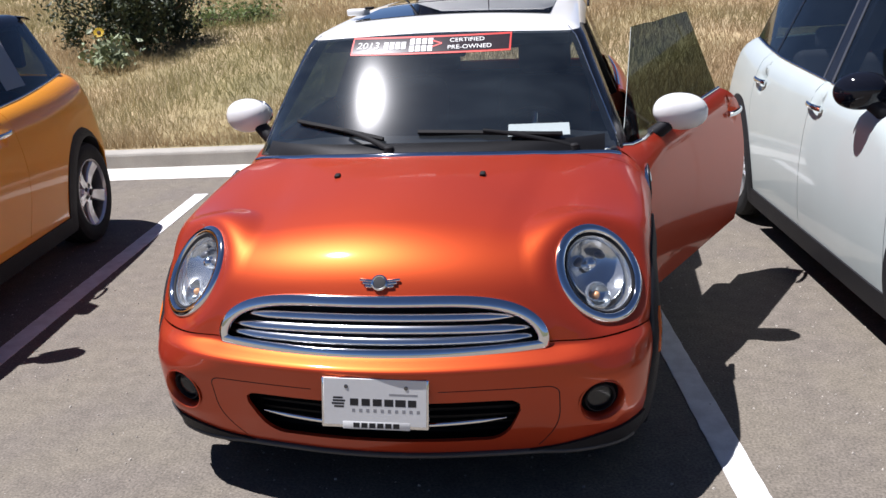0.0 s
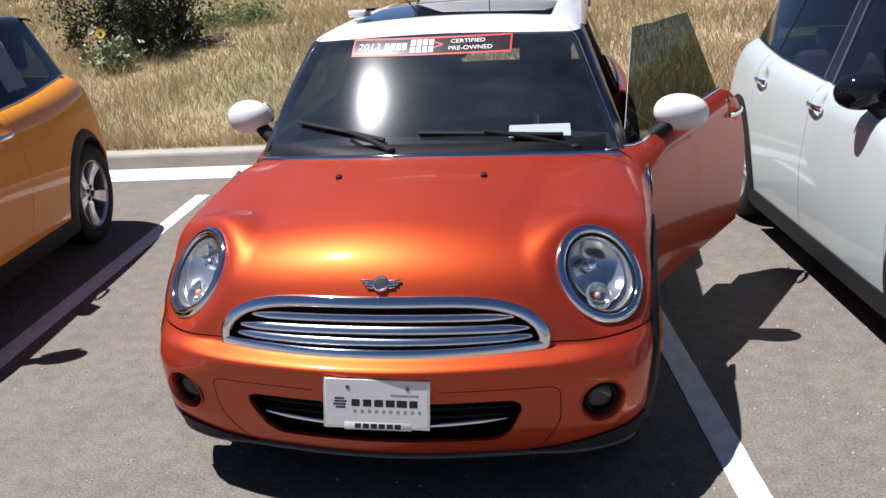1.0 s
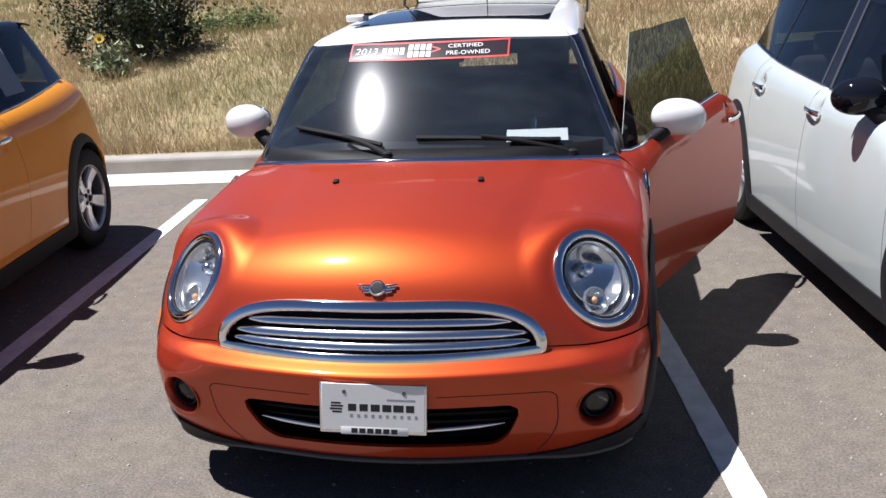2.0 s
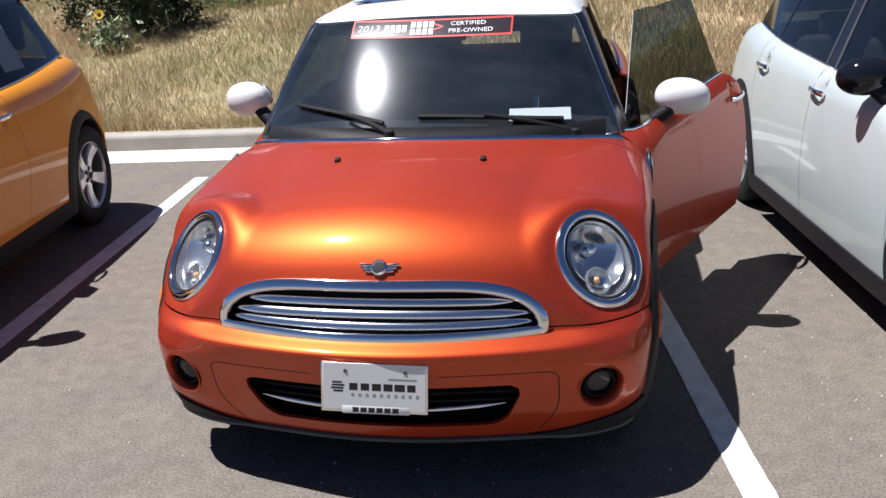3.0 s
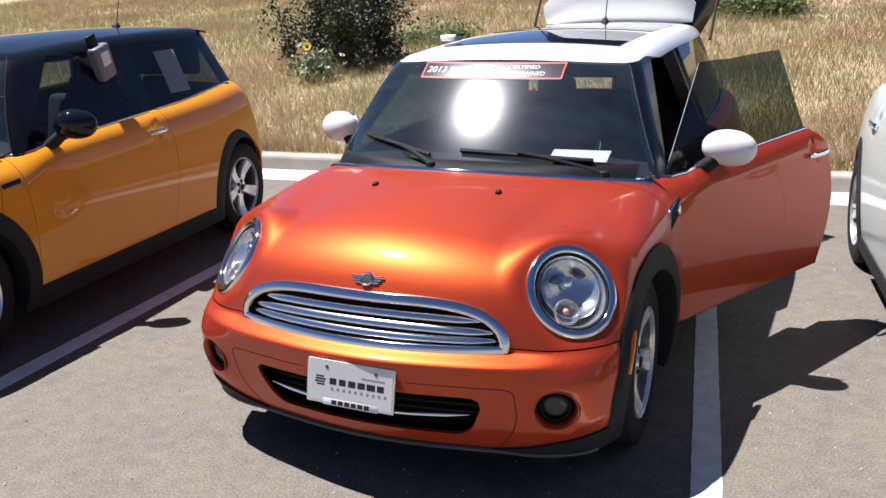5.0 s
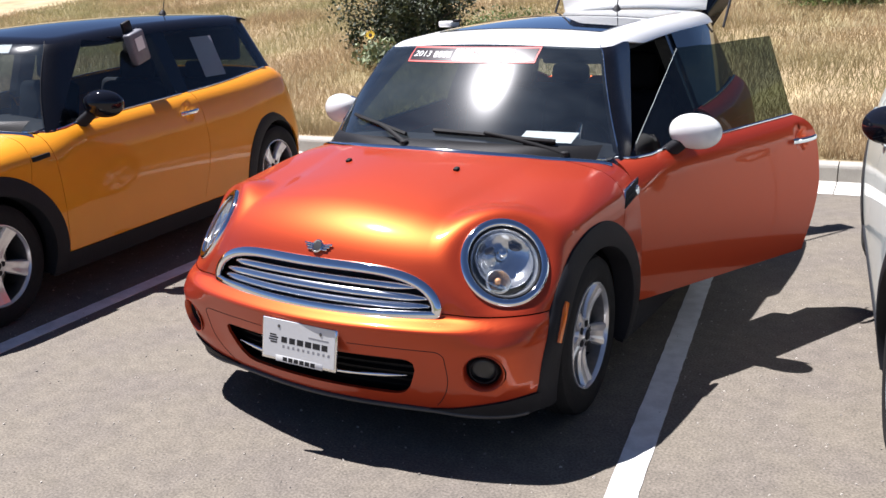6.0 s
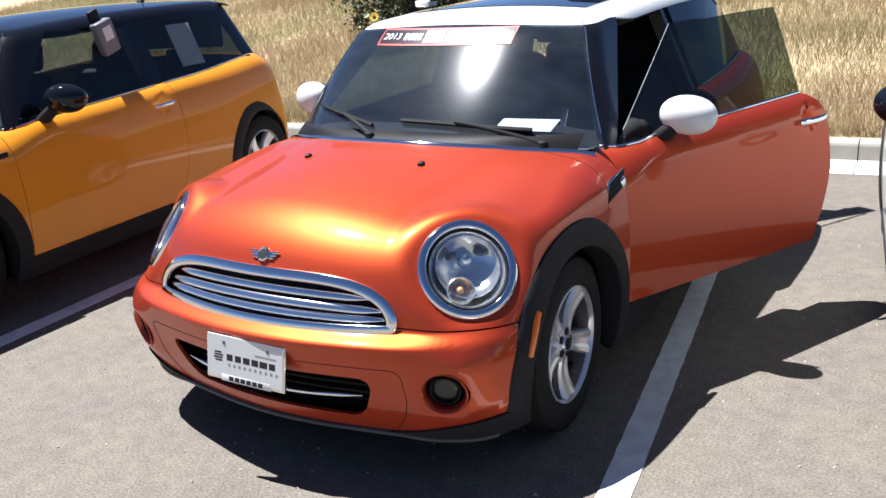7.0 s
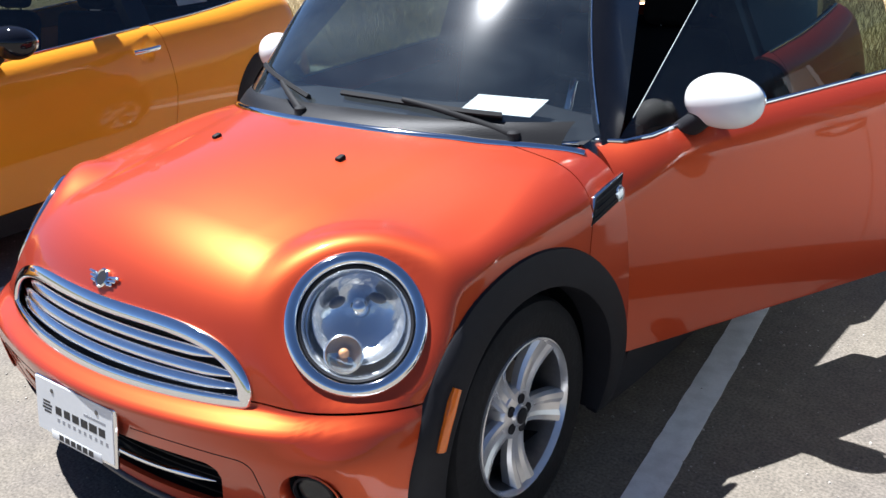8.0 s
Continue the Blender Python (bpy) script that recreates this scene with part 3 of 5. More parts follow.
def front_end(root, paint_key):
    # chrome surround of the grille
    xs = np.concatenate([np.sin(np.linspace(-1, 1, 61) * math.pi / 2) * 0.4875])
    up = np.stack([xs, 0 * xs, grille_top(xs)], 1)
    lo = np.stack([xs[::-1], 0 * xs, grille_bottom(xs[::-1])], 1)[1:-1]
    p, g = on_body(np.concatenate([up, lo]))
    prof = [(0.0175 * math.cos(k), max(-0.012, 0.009 * math.sin(k) ** 0.6 if k < math.pi else 0.03 * math.sin(k))) for k in np.linspace(0, 2 * math.pi, 18, endpoint=False)]
    k = len(xs)
    g[k:] *= (1, 1, 0.3)
    trim = part("grille_surround", sweep(p, g, prof, closed=True, taper=lambda t: 1.0 if t < k / len(p) else 0.92), "chrome", root, "chrome arched grille surround", angle=80)
    for i in range(3):
        z = 0.562 + 0.0330 * i
        half = 0.466 if i < 1 else 0.488 * max(0.05, 1 - ((z - 0.553 + 0.012) / 0.126) ** (1 / 0.52)) ** (1 / 4.4) - 0.008
        xx = np.linspace(-half, half, 33)
        q, h = on_body(np.stack([xx, 0 * xx, z + 0.004 - 0.012 * (xx / 0.488) ** 2 * (1 if i else 0.2)], 1))
        h = np.array([(0, -0.76, 0.65)] * 33)
        q = q + np.array((0, 0.020, 0))
        part("grille_slat", sweep(q, h, [(0.0142 * math.cos(k), 0.0066 * math.sin(k)) for k in np.linspace(0, 2 * math.pi, 16, endpoint=False)],
                                  taper=lambda t: min(1.0, 0.35 + 8 * min(t, 1 - t))), "slat", trim, angle=170)
    xx, zz = np.linspace(-0.50, 0.50, 25), np.linspace(0.50, 0.72, 6)
    pts = np.array([(x, 0, z) for z in zz for x in xx])
    q, h = on_body(pts)
    q = q + np.array((0, 0.055, 0))
    part("grille_mesh", ([tuple(a) for a in q], [(j * 25 + i, j * 25 + i + 1, (j + 1) * 25 + i + 1, (j + 1) * 25 + i) for j in range(5) for i in range(24)]), "mesh", trim)
    # lower intake: recessed mesh, bright strip
    xx, zz = np.linspace(-0.62, 0.62, 25), np.linspace(0.16, 0.47, 6)
    q, h = on_body(np.array([(x, 0, z) for z in zz for x in xx]))
    q = q + np.array((0, 0.075, 0))
    mesh = part("intake_mesh", ([tuple(a) for a in q], [(j * 25 + i, j * 25 + i + 1, (j + 1) * 25 + i + 1, (j + 1) * 25 + i) for j in range(5) for i in range(24)]), "dark", root)
    for i in range(5):
        xx = np.linspace(-0.40, 0.40, 21)
        q, h = on_body(np.stack([xx, 0 * xx, 0 * xx + 0.245 + 0.030 * i], 1))
        part("intake_bar", sweep(q + np.array((0, 0.062, 0)), h, [(-0.004, -0.02), (-0.004, 0.006), (0.004, 0.006), (0.004, -0.02)]), "dark", mesh)
    xx = np.linspace(-0.376, 0.376, 29)
    q, h = on_body(np.stack([xx, 0 * xx, 0.296 + 0.020 * (xx / 0.38) ** 2], 1))
    part("intake_strip", sweep(q + np.array((0, 0.012, 0)), h, oval(0.008, 0.008, 10), taper=lambda t: min(1.0, 0.2 + 8 * min(t, 1 - t))), "chrome", mesh, "bright chrome strip")
    for side in (1, -1):
        zz = np.linspace(0.20, 0.405, 16)
        sx = 0.532 - 3.2 * np.maximum(0, 0.345 - zz) ** 2
        a = np.linspace(0.2, math.pi / 2, 7)
        sx = np.concatenate([sx, 0.500 + 0.032 * np.cos(a), np.linspace(0.47, 0.19, 12)])
        zz = np.concatenate([zz, 0.405 + 0.026 * np.sin(a), np.full(12, 0.431)])
        q, h = on_body(np.stack([side * sx, 0 * zz, zz], 1))
        part("bumper_seam", sweep(q, h, oval(0.0016, 0.0010, 6)), "dark", root)
        headlamp(root, side)
        # fog lamp: recess ring, bowl and lens
        c, n = on_body(np.array([(side * 0.654, 0, 0.360)]))
        z = Vector(n[0])
        m = Matrix.Translation(c[0]) @ z.to_track_quat("Z", "Y").to_matrix().to_4x4()
        fog = part("fog_lamp", lathe([(-0.024, 0.060), (-0.050, 0.054), (-0.056, 0.0)], 36, m=m @ pose(0, 0, 0, 0, -90, 0)), "plastic", root)
        part("fog_bezel", lathe([(-0.001, 0.072), (0.001, 0.069), (-0.004, 0.064), (-0.024, 0.059), (-0.030, 0.059)], 36, m=m @ pose(0, 0, 0, 0, -90, 0)), paint_key, fog)
        part("fog_bowl", lathe([(-0.026, 0.038), (-0.032, 0.032), (-0.040, 0.0)], 32, m=m @ pose(0, 0, 0, 0, -90, 0)), "plastic", fog)
        part("fog_ring", lathe([(-0.026, 0.048), (-0.016, 0.047), (-0.014, 0.043), (-0.022, 0.041)], 32, m=m @ pose(0, 0, 0, 0, -90, 0), closed=True), "plastic", fog)
        part("fog_lens", ellipsoid(0.043, 0.043, 0.013, m @ pose(0, 0, -0.030)), "lens", fog)
        # washer nozzle
        t = solve_axis(body, [(0.254, 0.695, 0)], 2, 0.5, 1.3)[0]
        part("washer_nozzle", rbox(0.020, 0.026, 0.014, 0.005, 2, pose(side * t[0], t[1], t[2] + 0.004, 14)), "dark", root)
    # winged badge
    c = project(body, np.array([(0.018, 0.124, 0.724)]))
    n = gradient(body, c)
    z = Vector(n[0]).normalized()
    m = Matrix.Translation(Vector(c[0]) + z * 0.001) @ z.to_track_quat("Z", "Y").to_matrix().to_4x4()
    badge = part("badge", lathe([(0.0, 0.024), (0.007, 0.024), (0.010, 0.020), (0.007, 0.017), (0.006, 0.0)], 28, m=m @ pose(0, 0, 0, 0, -90, 0)), "chrome", root, "chrome winged badge")
    part("badge_face", lathe([(0.0075, 0.017), (0.0085, 0.0)], 24, m=m @ pose(0, 0, 0, 0, -90, 0)), "ink", badge)
    for side in (1, -1):
        bms = []
        for j in range(3):
            bms.append(rbox(0.040 - 0.009 * j, 0.008, 0.005, 0.002, 1, m @ pose(side * (0.040 - 0.004 * j), 0.008 - 0.009 * j, 0.004, 0, 0, side * 6)))
        part("badge_wing", join(*bms), "chrome", badge)


def plate(root):
    """Dealer plate: white sheet in a chrome frame, its lettering kept as bars."""
    m = pose(0.012, -0.018, 0.410, 90 - 7, 0, 4.5) @ pose(0, 0, 0, 0, 0, -2.8)
    frame_o = part("plate_frame", rbox(0.312, 0.152, 0.010, 0.006, 2, m @ pose(0, 0, -0.004)), "chrome", root, "chrome number plate frame")
    part("plate_backing", rbox(0.20, 0.11, 0.035, 0.006, 1, m @ pose(0, 0, -0.024)), "plastic", frame_o)
    part("plate_sheet", rbox(0.298, 0.140, 0.003, 0.001, 1, m @ pose(0, 0.004, 0.0015)), "plate", frame_o, "white dealer plate with black bars")
    part("plate_tab", rbox(0.196, 0.024, 0.003, 0.004, 2, m @ pose(0.004, -0.066, 0.0020)), "plate", frame_o)

    def bar(x, y, w, h, ink, rot=0.0):
        part("plate_print", rbox(w, h, 0.0008, 0.0, 1, m @ pose(x, y, 0.00285, 0, 0, rot)), ink, frame_o, flat=True)

    for i, w in enumerate((0.024, 0.024, 0.026, 0.026, 0.030, 0.024)):
        bar(-0.060 + 0.0335 * i, 0.004, w, 0.021, "ink")
    for i in range(10):
        bar(-0.062 + 0.0208 * i, -0.021, 0.009, 0.010, "grey_ink")
    for i in range(4):
        bar(-0.107 + 0.003 * (i % 2), 0.016 - 0.0088 * i, 0.036 if i in (1, 2) else 0.028, 0.0055, "ink")
    bar(0.082, 0.029, 0.082, 0.006, "grey_ink")
    for i in range(6):
        part("plate_print", rbox(0.018, 0.015, 0.0008, 0.0, 1, m @ pose(-0.054 + 0.0232 * i, -0.066, 0.0034)), "ink", frame_o, flat=True)
    for x in (-0.083, 0.090):
        part("plate_screw", lathe([(0.0014, 0.0), (0.0018, 0.004), (0.0012, 0.006), (0.0, 0.006)], 12, m=m @ pose(x, 0.050, 0.0025, 0, -90, 0)), "disc", frame_o)


def banner(root):
    """Strip stuck inside the top of the windscreen."""
    rows, cols = 3, 24
    x0, x1, z0, z1 = -0.345, 0.300, 1.252, 1.314

    def surf(x, z, d):
        q = solve_axis(cabin, [(x, 0, z)], 1, 2.0, 0.5)[0]
        n = gradient(cabin, q[None])[0]
        n /= np.linalg.norm(n)
        return Vector(q + n * d), Vector(n)

    def strip(name, a, b, c, d, off, material, parent):
        vs, fs = [], []
        for j in range(rows):
            for i in range(cols):
                vs.append(surf(a + (b - a) * i / (cols - 1), c + (d - c) * j / (rows - 1), off)[0])
        for j in range(rows - 1):
            for i in range(cols - 1):
                k = j * cols + i
                fs.append((k, k + 1, k + cols + 1, k + cols))
        return part(name, (vs, fs), material, parent)

    b = strip("banner", x0, x1, z0, z1, 0.0020, "red_ink", root)
    b["label"] = "red bordered windscreen banner"
    strip("banner_field", x0 + 0.007, x1 - 0.007, z0 + 0.006, z1 - 0.006, 0.0028, "sticker", b)

    def write(text, x, z, size, material, off):
        p, n = surf(x, z, off)
        q, _ = surf(x + 0.02, z, off)
        xa = (q - p).normalized()
        ya = n.cross(xa)
        m = Matrix(((xa.x, ya.x, n.x, p.x), (xa.y, ya.y, n.y, p.y), (xa.z, ya.z, n.z, p.z), (0, 0, 0, 1)))
        return lettering("banner_text", text, size, material, b, m, 0.0003)

    write("CERTIFIED", 0.128, 1.295, 0.030, "paper", 0.0036)
    write("PRE-OWNED", 0.140, 1.271, 0.030, "paper", 0.0036)
    write("2013", -0.272, 1.283, 0.050, "paper", 0.0036)
    for i in range(4):
        strip("banner_print", -0.206 + i * 0.024, -0.206 + i * 0.024 + 0.018, 1.271, 1.295, 0.0036, "paper", b)
    write(">", 0.010, 1.283, 0.085, "red_ink", 0.0036)
    for z, w in ((1.295, 0.080), (1.271, 0.080)):
        for i in range(4):
            x = -0.100 + i * 0.0245
            strip("banner_print", x, x + 0.019, z - 0.010, z + 0.010, 0.0036, "paper", b)


def wiper(root, x0, tip, heel, grip):
    """Arm and blade lying on the glass: pivot at x0, blade from tip to heel as (x, z), held at grip."""
    def on_glass(x, z, d):
        q = solve_axis(cabin, [(x, 0, z)], 1, 2.0, 0.4)[0]
        n = gradient(cabin, q[None])[0]
        return q + n / np.linalg.norm(n) * d, n
    blade, ups = [], []
    for t in np.linspace(0, 1, 13):
        q, n = on_glass(tip[0] + (heel[0] - tip[0]) * t, tip[1] + (heel[1] - tip[1]) * t + 0.006 * math.sin(math.pi * t), 0.014)
        blade.append(q)
        ups.append(n)
    b = part("wiper", sweep(blade, ups, [(-0.006, 0.005), (0.006, 0.005), (0.008, -0.004), (0.002, -0.014), (-0.002, -0.014), (-0.008, -0.004)]), "dark", root, "black wiper")
    pv = np.array((x0, cowl_y(x0) + 0.030, 0.0))
    pv[2] = solve_axis(body, [pv], 2, 0.5, 1.3)[0][2] + 0.016
    end, n = on_glass(grip[0], grip[1], 0.026)
    arm = [pv + (end - pv) * t + np.array((0, -0.008, 0.010)) * math.sin(math.pi * t) for t in np.linspace(0, 1, 9)]
    part("wiper_arm", sweep(arm, [n] * 9, [(-0.010, -0.006), (-0.010, 0.004), (-0.005, 0.008), (0.005, 0.008), (0.010, 0.004), (0.010, -0.006)], taper=lambda t: 1.05 - 0.45 * t), "dark", b)
    part("wiper_pivot", lathe([(-0.03, 0.018), (0.008, 0.018), (0.013, 0.012), (0.014, 0.0)], 20, m=Matrix.Translation(pv) @ pose(0, 0, 0, 0, -90, 0)), "dark", b)


def cladding(root, side, base):
    for yc in (HUB_Y, HUB_Y + base):
        th = np.linspace(radians(-22), radians(202), 61)
        rows = [(ARCH_OUT, -0.002), (ARCH_OUT - 0.004, 0.007), (ARCH_OUT - 0.030, 0.011), (ARCH_IN + 0.012, 0.016), (ARCH_IN + 0.002, 0.013), (ARCH_IN, 0.003), (ARCH_IN, -0.07)]
        vs, fs = [], []
        for r, d in rows:
            q = np.stack([0 * th, yc + r * np.cos(th), HUB_Z + r * np.sin(th)], 1)
            q[:, 2] = np.maximum(q[:, 2], 0.175)
            p = solve_axis(body, q, 0, 0.2, 1.3)
            p[:, 0] = np.maximum(p[:, 0], 0.68) + d
            vs += [(side * a, b, c) for a, b, c in p]
        n = len(th)
        for j in range(len(rows) - 1):
            for i in range(n - 1):
                k = j * n + i
                f = (k, k + 1, k + n + 1, k + n)
                fs.append(f if side > 0 else f[::-1])
        c = part("arch_trim", (vs, fs), "plastic", root, "black plastic wheel arch trim", angle=50)
        # wheel well behind it
        bm = lathe([(-0.30, ARCH_IN + 0.035), (0.0, ARCH_IN + 0.035)], 48, m=pose(side * 0.74, yc, HUB_Z) if side > 0 else pose(side * 0.44, yc, HUB_Z))
        for v in bm.verts:
            v.co.z = max(v.co.z, 0.18)
        part("wheel_well", bm, "dark", c)
        if yc == HUB_Y:
            pts, ups = [], []
            for t in np.linspace(radians(142), radians(163), 9):
                r = ARCH_IN + 0.036
                q = solve_axis(body, [(0, yc + r * math.cos(t), HUB_Z + r * math.sin(t))], 0, 0.2, 1.3)[0]
                pts.append((side * (q[0] + 0.001), q[1], q[2]))
                ups.append((side, 0.0, 0.1))
            part("side_marker", sweep(pts, ups, [(-0.015, -0.004), (-0.013, 0.016), (0.0, 0.019), (0.013, 0.016), (0.015, -0.004)]), "amber", c, "amber side marker lens")


def hatchback(name, label, paint_key, roof_key, mirror_key, place, door_open=0.0, tail_open=0.0, five=False, base=BASE, fine=1.0, wheels="twin", scuttle="chrome", shade="pane", door_end=2.46):
    root = new(name, None)
    root.empty_display_size = 0.3
    tagged(root, label, "car", "parked cars")
    stretch = base - BASE
    door_y0, door_y1 = 1.165, door_end
    if five:
        door_y1 = 2.10
    rear_y1 = 2.95

    def fbody(p):
        q = np.array(p, float)
        q[:, 1] -= stretch * sstep(1.2, 3.0, q[:, 1])
        return body(q)

    grip_y = door_y1 - (0.075 if five or door_open else 0.105)
    dents = [(grip_y, 0.838)] + ([(rear_y1 - 0.12, 0.848)] if five else [])
    plain_body = fbody

    def fbody(p):
        """The body with a round dip behind each handle."""
        f = plain_body(p)
        for dy, dz in dents:
            r = np.hypot(p[:, 1] - dy, p[:, 2] - dz)
            f = f + np.where(np.abs(p[:, 0]) > 0.5, 0.024 * sstep(0.052, 0.012, r), 0)
        return f

    back_up = stretch - 0.07 if stretch else 0.0

    def fcabin(p):
        q = np.array(p, float)
        q[:, 1] -= back_up * sstep(1.2, 3.0, q[:, 1])
        return cabin(q)

    # ---- lower body ----
    p, faces = shell(lambda q: warp_body(q) + np.stack([0 * q[:, 0], stretch * sstep(1.2, 3.0, warp_body(q)[:, 1]), 0 * q[:, 0]], 1), fbody,
                     int(60 * fine), int(132 * fine), int(28 * fine), True)
    me = bpy.data.meshes.new("tmp")
    me.from_pydata([tuple(v) for v in p], [], faces)
    bm = bmesh.new()
    bm.from_mesh(me)
    bpy.data.meshes.remove(me)

    def deck(q):
        c = q.copy()
        c[:, 2] = 0.915 + 0.045 * np.clip(q[:, 1] - 1.2, 0, 3)
        return fcabin(c) - 0.012

    high = lambda q: q[:, 2] > 0.80 + 0.16 * sstep(2.6, 3.0, q[:, 1])
    cut(bm, lambda q: np.where(high(q), deck(q), 0.2))
    drop(bm, lambda c: ~((deck(c) < 0) & high(c) & (c[:, 1] > 0.6)))
    cut(bm, lambda q: arch_field(q, base))
    drop(bm, lambda c: arch_field(c, base) > 0)
    cut(bm, lambda q: np.where(q[:, 1] < 0.7, 0.93 - lamp_radius(q)[0], -1.0) * 0.14)
    drop(bm, lambda c: ~((c[:, 1] < 0.7) & (lamp_radius(c)[0] < 0.93) & (np.abs(lamp_radius(c)[1]) < 0.1)))
    for f in (grille_field, intake_field, fog_field):
        cut(bm, f)
        drop(bm, lambda c, f=f: f(c) < 0)
    # panel joints
    seam = lambda q: np.where(q[:, 1] < 0.8, q[:, 2] - 0.546 + 0.05 * np.maximum(0, np.abs(q[:, 0]) - 0.5), 0.3)
    gap(bm, seam, 0.004)
    cut(bm, lambda q: clad_field(q, base))
    side_cut = lambda q: np.where((np.abs(q[:, 0]) > 0.45) & (q[:, 2] > 0.30), q[:, 1] - (0.985 + 0.20 * (q[:, 2] - 0.71)), 0.3 * np.sign(q[:, 1] - 1.0))
    gap(bm, side_cut, 0.004)
    cowl = lambda q: np.where((q[:, 2] > 0.83) & (q[:, 1] < 1.6), q[:, 1] - cowl_y(q[:, 0]), 0.3 * np.sign(q[:, 1] - 1.3))
    cut(bm, cowl)
    bow = lambda q: 0 * q[:, 2] if five else 0.042 * np.maximum(0, 1 - ((q[:, 2] - 0.70) / 0.36) ** 2) - 0.16 * np.maximum(0, 0.62 - q[:, 2])
    for y in (door_y0, door_y1) + ((rear_y1,) if five else ()):
        k, w = 0.25 if y == rear_y1 else 0.0, 1.0 if y == door_y1 else 0.0
        gap(bm, lambda q, y=y, k=k, w=w: np.where((np.abs(q[:, 0]) > 0.5) & (q[:, 2] > 0.27), q[:, 1] - y - w * bow(q) + k * np.maximum(0, 0.75 - q[:, 2]), 0.3 * np.sign(q[:, 1] - y)), 0.004)

    corner = lambda q: np.where((q[:, 1] > 2.1) & (np.abs(q[:, 0]) > 0.5), np.hypot(np.maximum(0, q[:, 1] - bow(q) - (door_y1 - 0.11)), np.maximum(0, q[:, 2] - (0.948 - 0.11))) - 0.11, -0.3)
    if not five:
        cut(bm, corner)
    painted = lambda c: clad_field(c, base) > 0
    on_cowl = lambda c: (cowl(c) > 0) & (c[:, 2] > 0.83) & (c[:, 1] < 1.164) & (np.abs(c[:, 0]) < 0.69)
    bumper = lambda c: painted(c) & (c[:, 1] < 0.8) & (seam(c) < 0)
    bonnet = lambda c: painted(c) & (c[:, 1] < 1.6) & (side_cut(c) < 0) & (seam(c) > 0) & ~on_cowl(c)
    wing = lambda c: painted(c) & (side_cut(c) > 0) & (c[:, 1] < door_y0) & ~on_cowl(c) & (c[:, 1] > 0.8)
    indoor = lambda c, a, b: painted(c) & (c[:, 1] > a) & (c[:, 1] - bow(c) < b) & (np.abs(c[:, 0]) > 0.5) & ~on_cowl(c) & (five | (corner(c) < 0))
    last = rear_y1 if five else door_y1
    rest = lambda c: painted(c) & (c[:, 1] > (last - 0.12 if five else last)) & ~indoor(c, door_y0, door_y1)
    skin("bumper", pick(bm, bumper), fbody, paint_key, root, thick=0.012)
    skin("bonnet", pick(bm, bonnet), fbody, paint_key, root, thick=0.006)
    skin("cowl_panel", pick(bm, on_cowl), fbody, "plastic", root, "black cowl panel", lift=-0.008)
    skin("lower_trim", pick(bm, lambda c: ~painted(c)), fbody, "plastic", root, "black lower trim", lift=0.008, thick=0.035)
    rk = (lambda c: c[:, 1] + 0.25 * np.maximum(0, 0.75 - c[:, 2]) - rear_y1)
    if five:
        quarter = lambda c: painted(c) & (c[:, 1] > 2.2) & (rk(c) > 0)
    else:
        quarter = lambda c: painted(c) & ((c[:, 1] - bow(c) > door_y1) | (corner(c) > 0)) & (c[:, 1] > 2.1)
    skin("rear_panel", pick(bm, quarter), fbody, paint_key, root, thick=0.012)
    for side in (1, -1):
        half = lambda c, side=side: np.sign(c[:, 0]) == side
        skin("wing_panel", pick(bm, lambda c: wing(c) & half(c)), fbody, paint_key, root, thick=0.006)

    # ---- doors ----
    hinge = Vector((0.785, 1.172, 0))
    doors = {}
    for side in (1, -1):
        m = Matrix()
        if side > 0 and door_open:
            m = Matrix.Translation(hinge) @ pose(0, 0, 0, 0, 0, -door_open) @ Matrix.Translation(-hinge)
        half = lambda c, side=side: np.sign(c[:, 0]) == side
        d = skin("door", pick(bm, lambda c: indoor(c, door_y0, door_y1) & half(c)), fbody, paint_key, root,
                 "open door" if side > 0 and door_open else "", thick=0.105)
        d.matrix_basis = m
        doors[side] = d
        inner = pick(bm, lambda c: indoor(c, door_y0 + 0.0, door_y1) & half(c))
        skin("door_lining", inner, fbody, "cloth", d, lift=-0.104)
        part("arm_rest", rbox(0.10, 0.62, 0.11, 0.035, 3, pose(side * 0.690, door_y0 + 0.62, 0.62)), "cloth", d)
        part("door_bin", rbox(0.09, 0.74, 0.16, 0.03, 3, pose(side * 0.695, door_y0 + 0.60, 0.40)), "cloth", d)
        mirror(d, side, mirror_key, Matrix(), 0.05 if (side > 0 and door_open) or five else 0.0, -0.014 if five else -0.022 if side > 0 and door_open else 0.0)
        handle(d, side, grip_y, 0.838, Matrix())
        if five:
            r = skin("rear_door", pick(bm, lambda c: painted(c) & (c[:, 1] > door_y1) & (rk(c) < 0) & half(c) & (np.abs(c[:, 0]) > 0.5)), fbody, paint_key, root, thick=0.03)
            handle(r, side, rear_y1 - 0.12, 0.848, Matrix())
        # chrome line below the windows
        for a, b, par in ((cowl_y(0.70) + 0.01, door_y0, root), (door_y0 + 0.004, door_y1 - 0.060, d), (door_y1 + 0.003, 3.30 + stretch, root)):
            yy = np.linspace(a, b, 16)
            q = np.stack([0 * yy, yy, 0.915 + 0.045 * np.clip(yy - 1.2, 0, 3)], 1)
            w = solve_axis(fcabin, q, 0, 0.2, 1.2)
            q[:, 0] = side * (w[:, 0] + 0.014)
            q[:, 2] = solve_axis(fbody, q, 2, 0.4, 1.3)[:, 2] + 0.002
            part("belt_strip", sweep(q, [(side * 0.5, 0, 1)] * 16, oval(0.006, 0.005, 8)), "chrome", par)
        cladding(root, side, base)
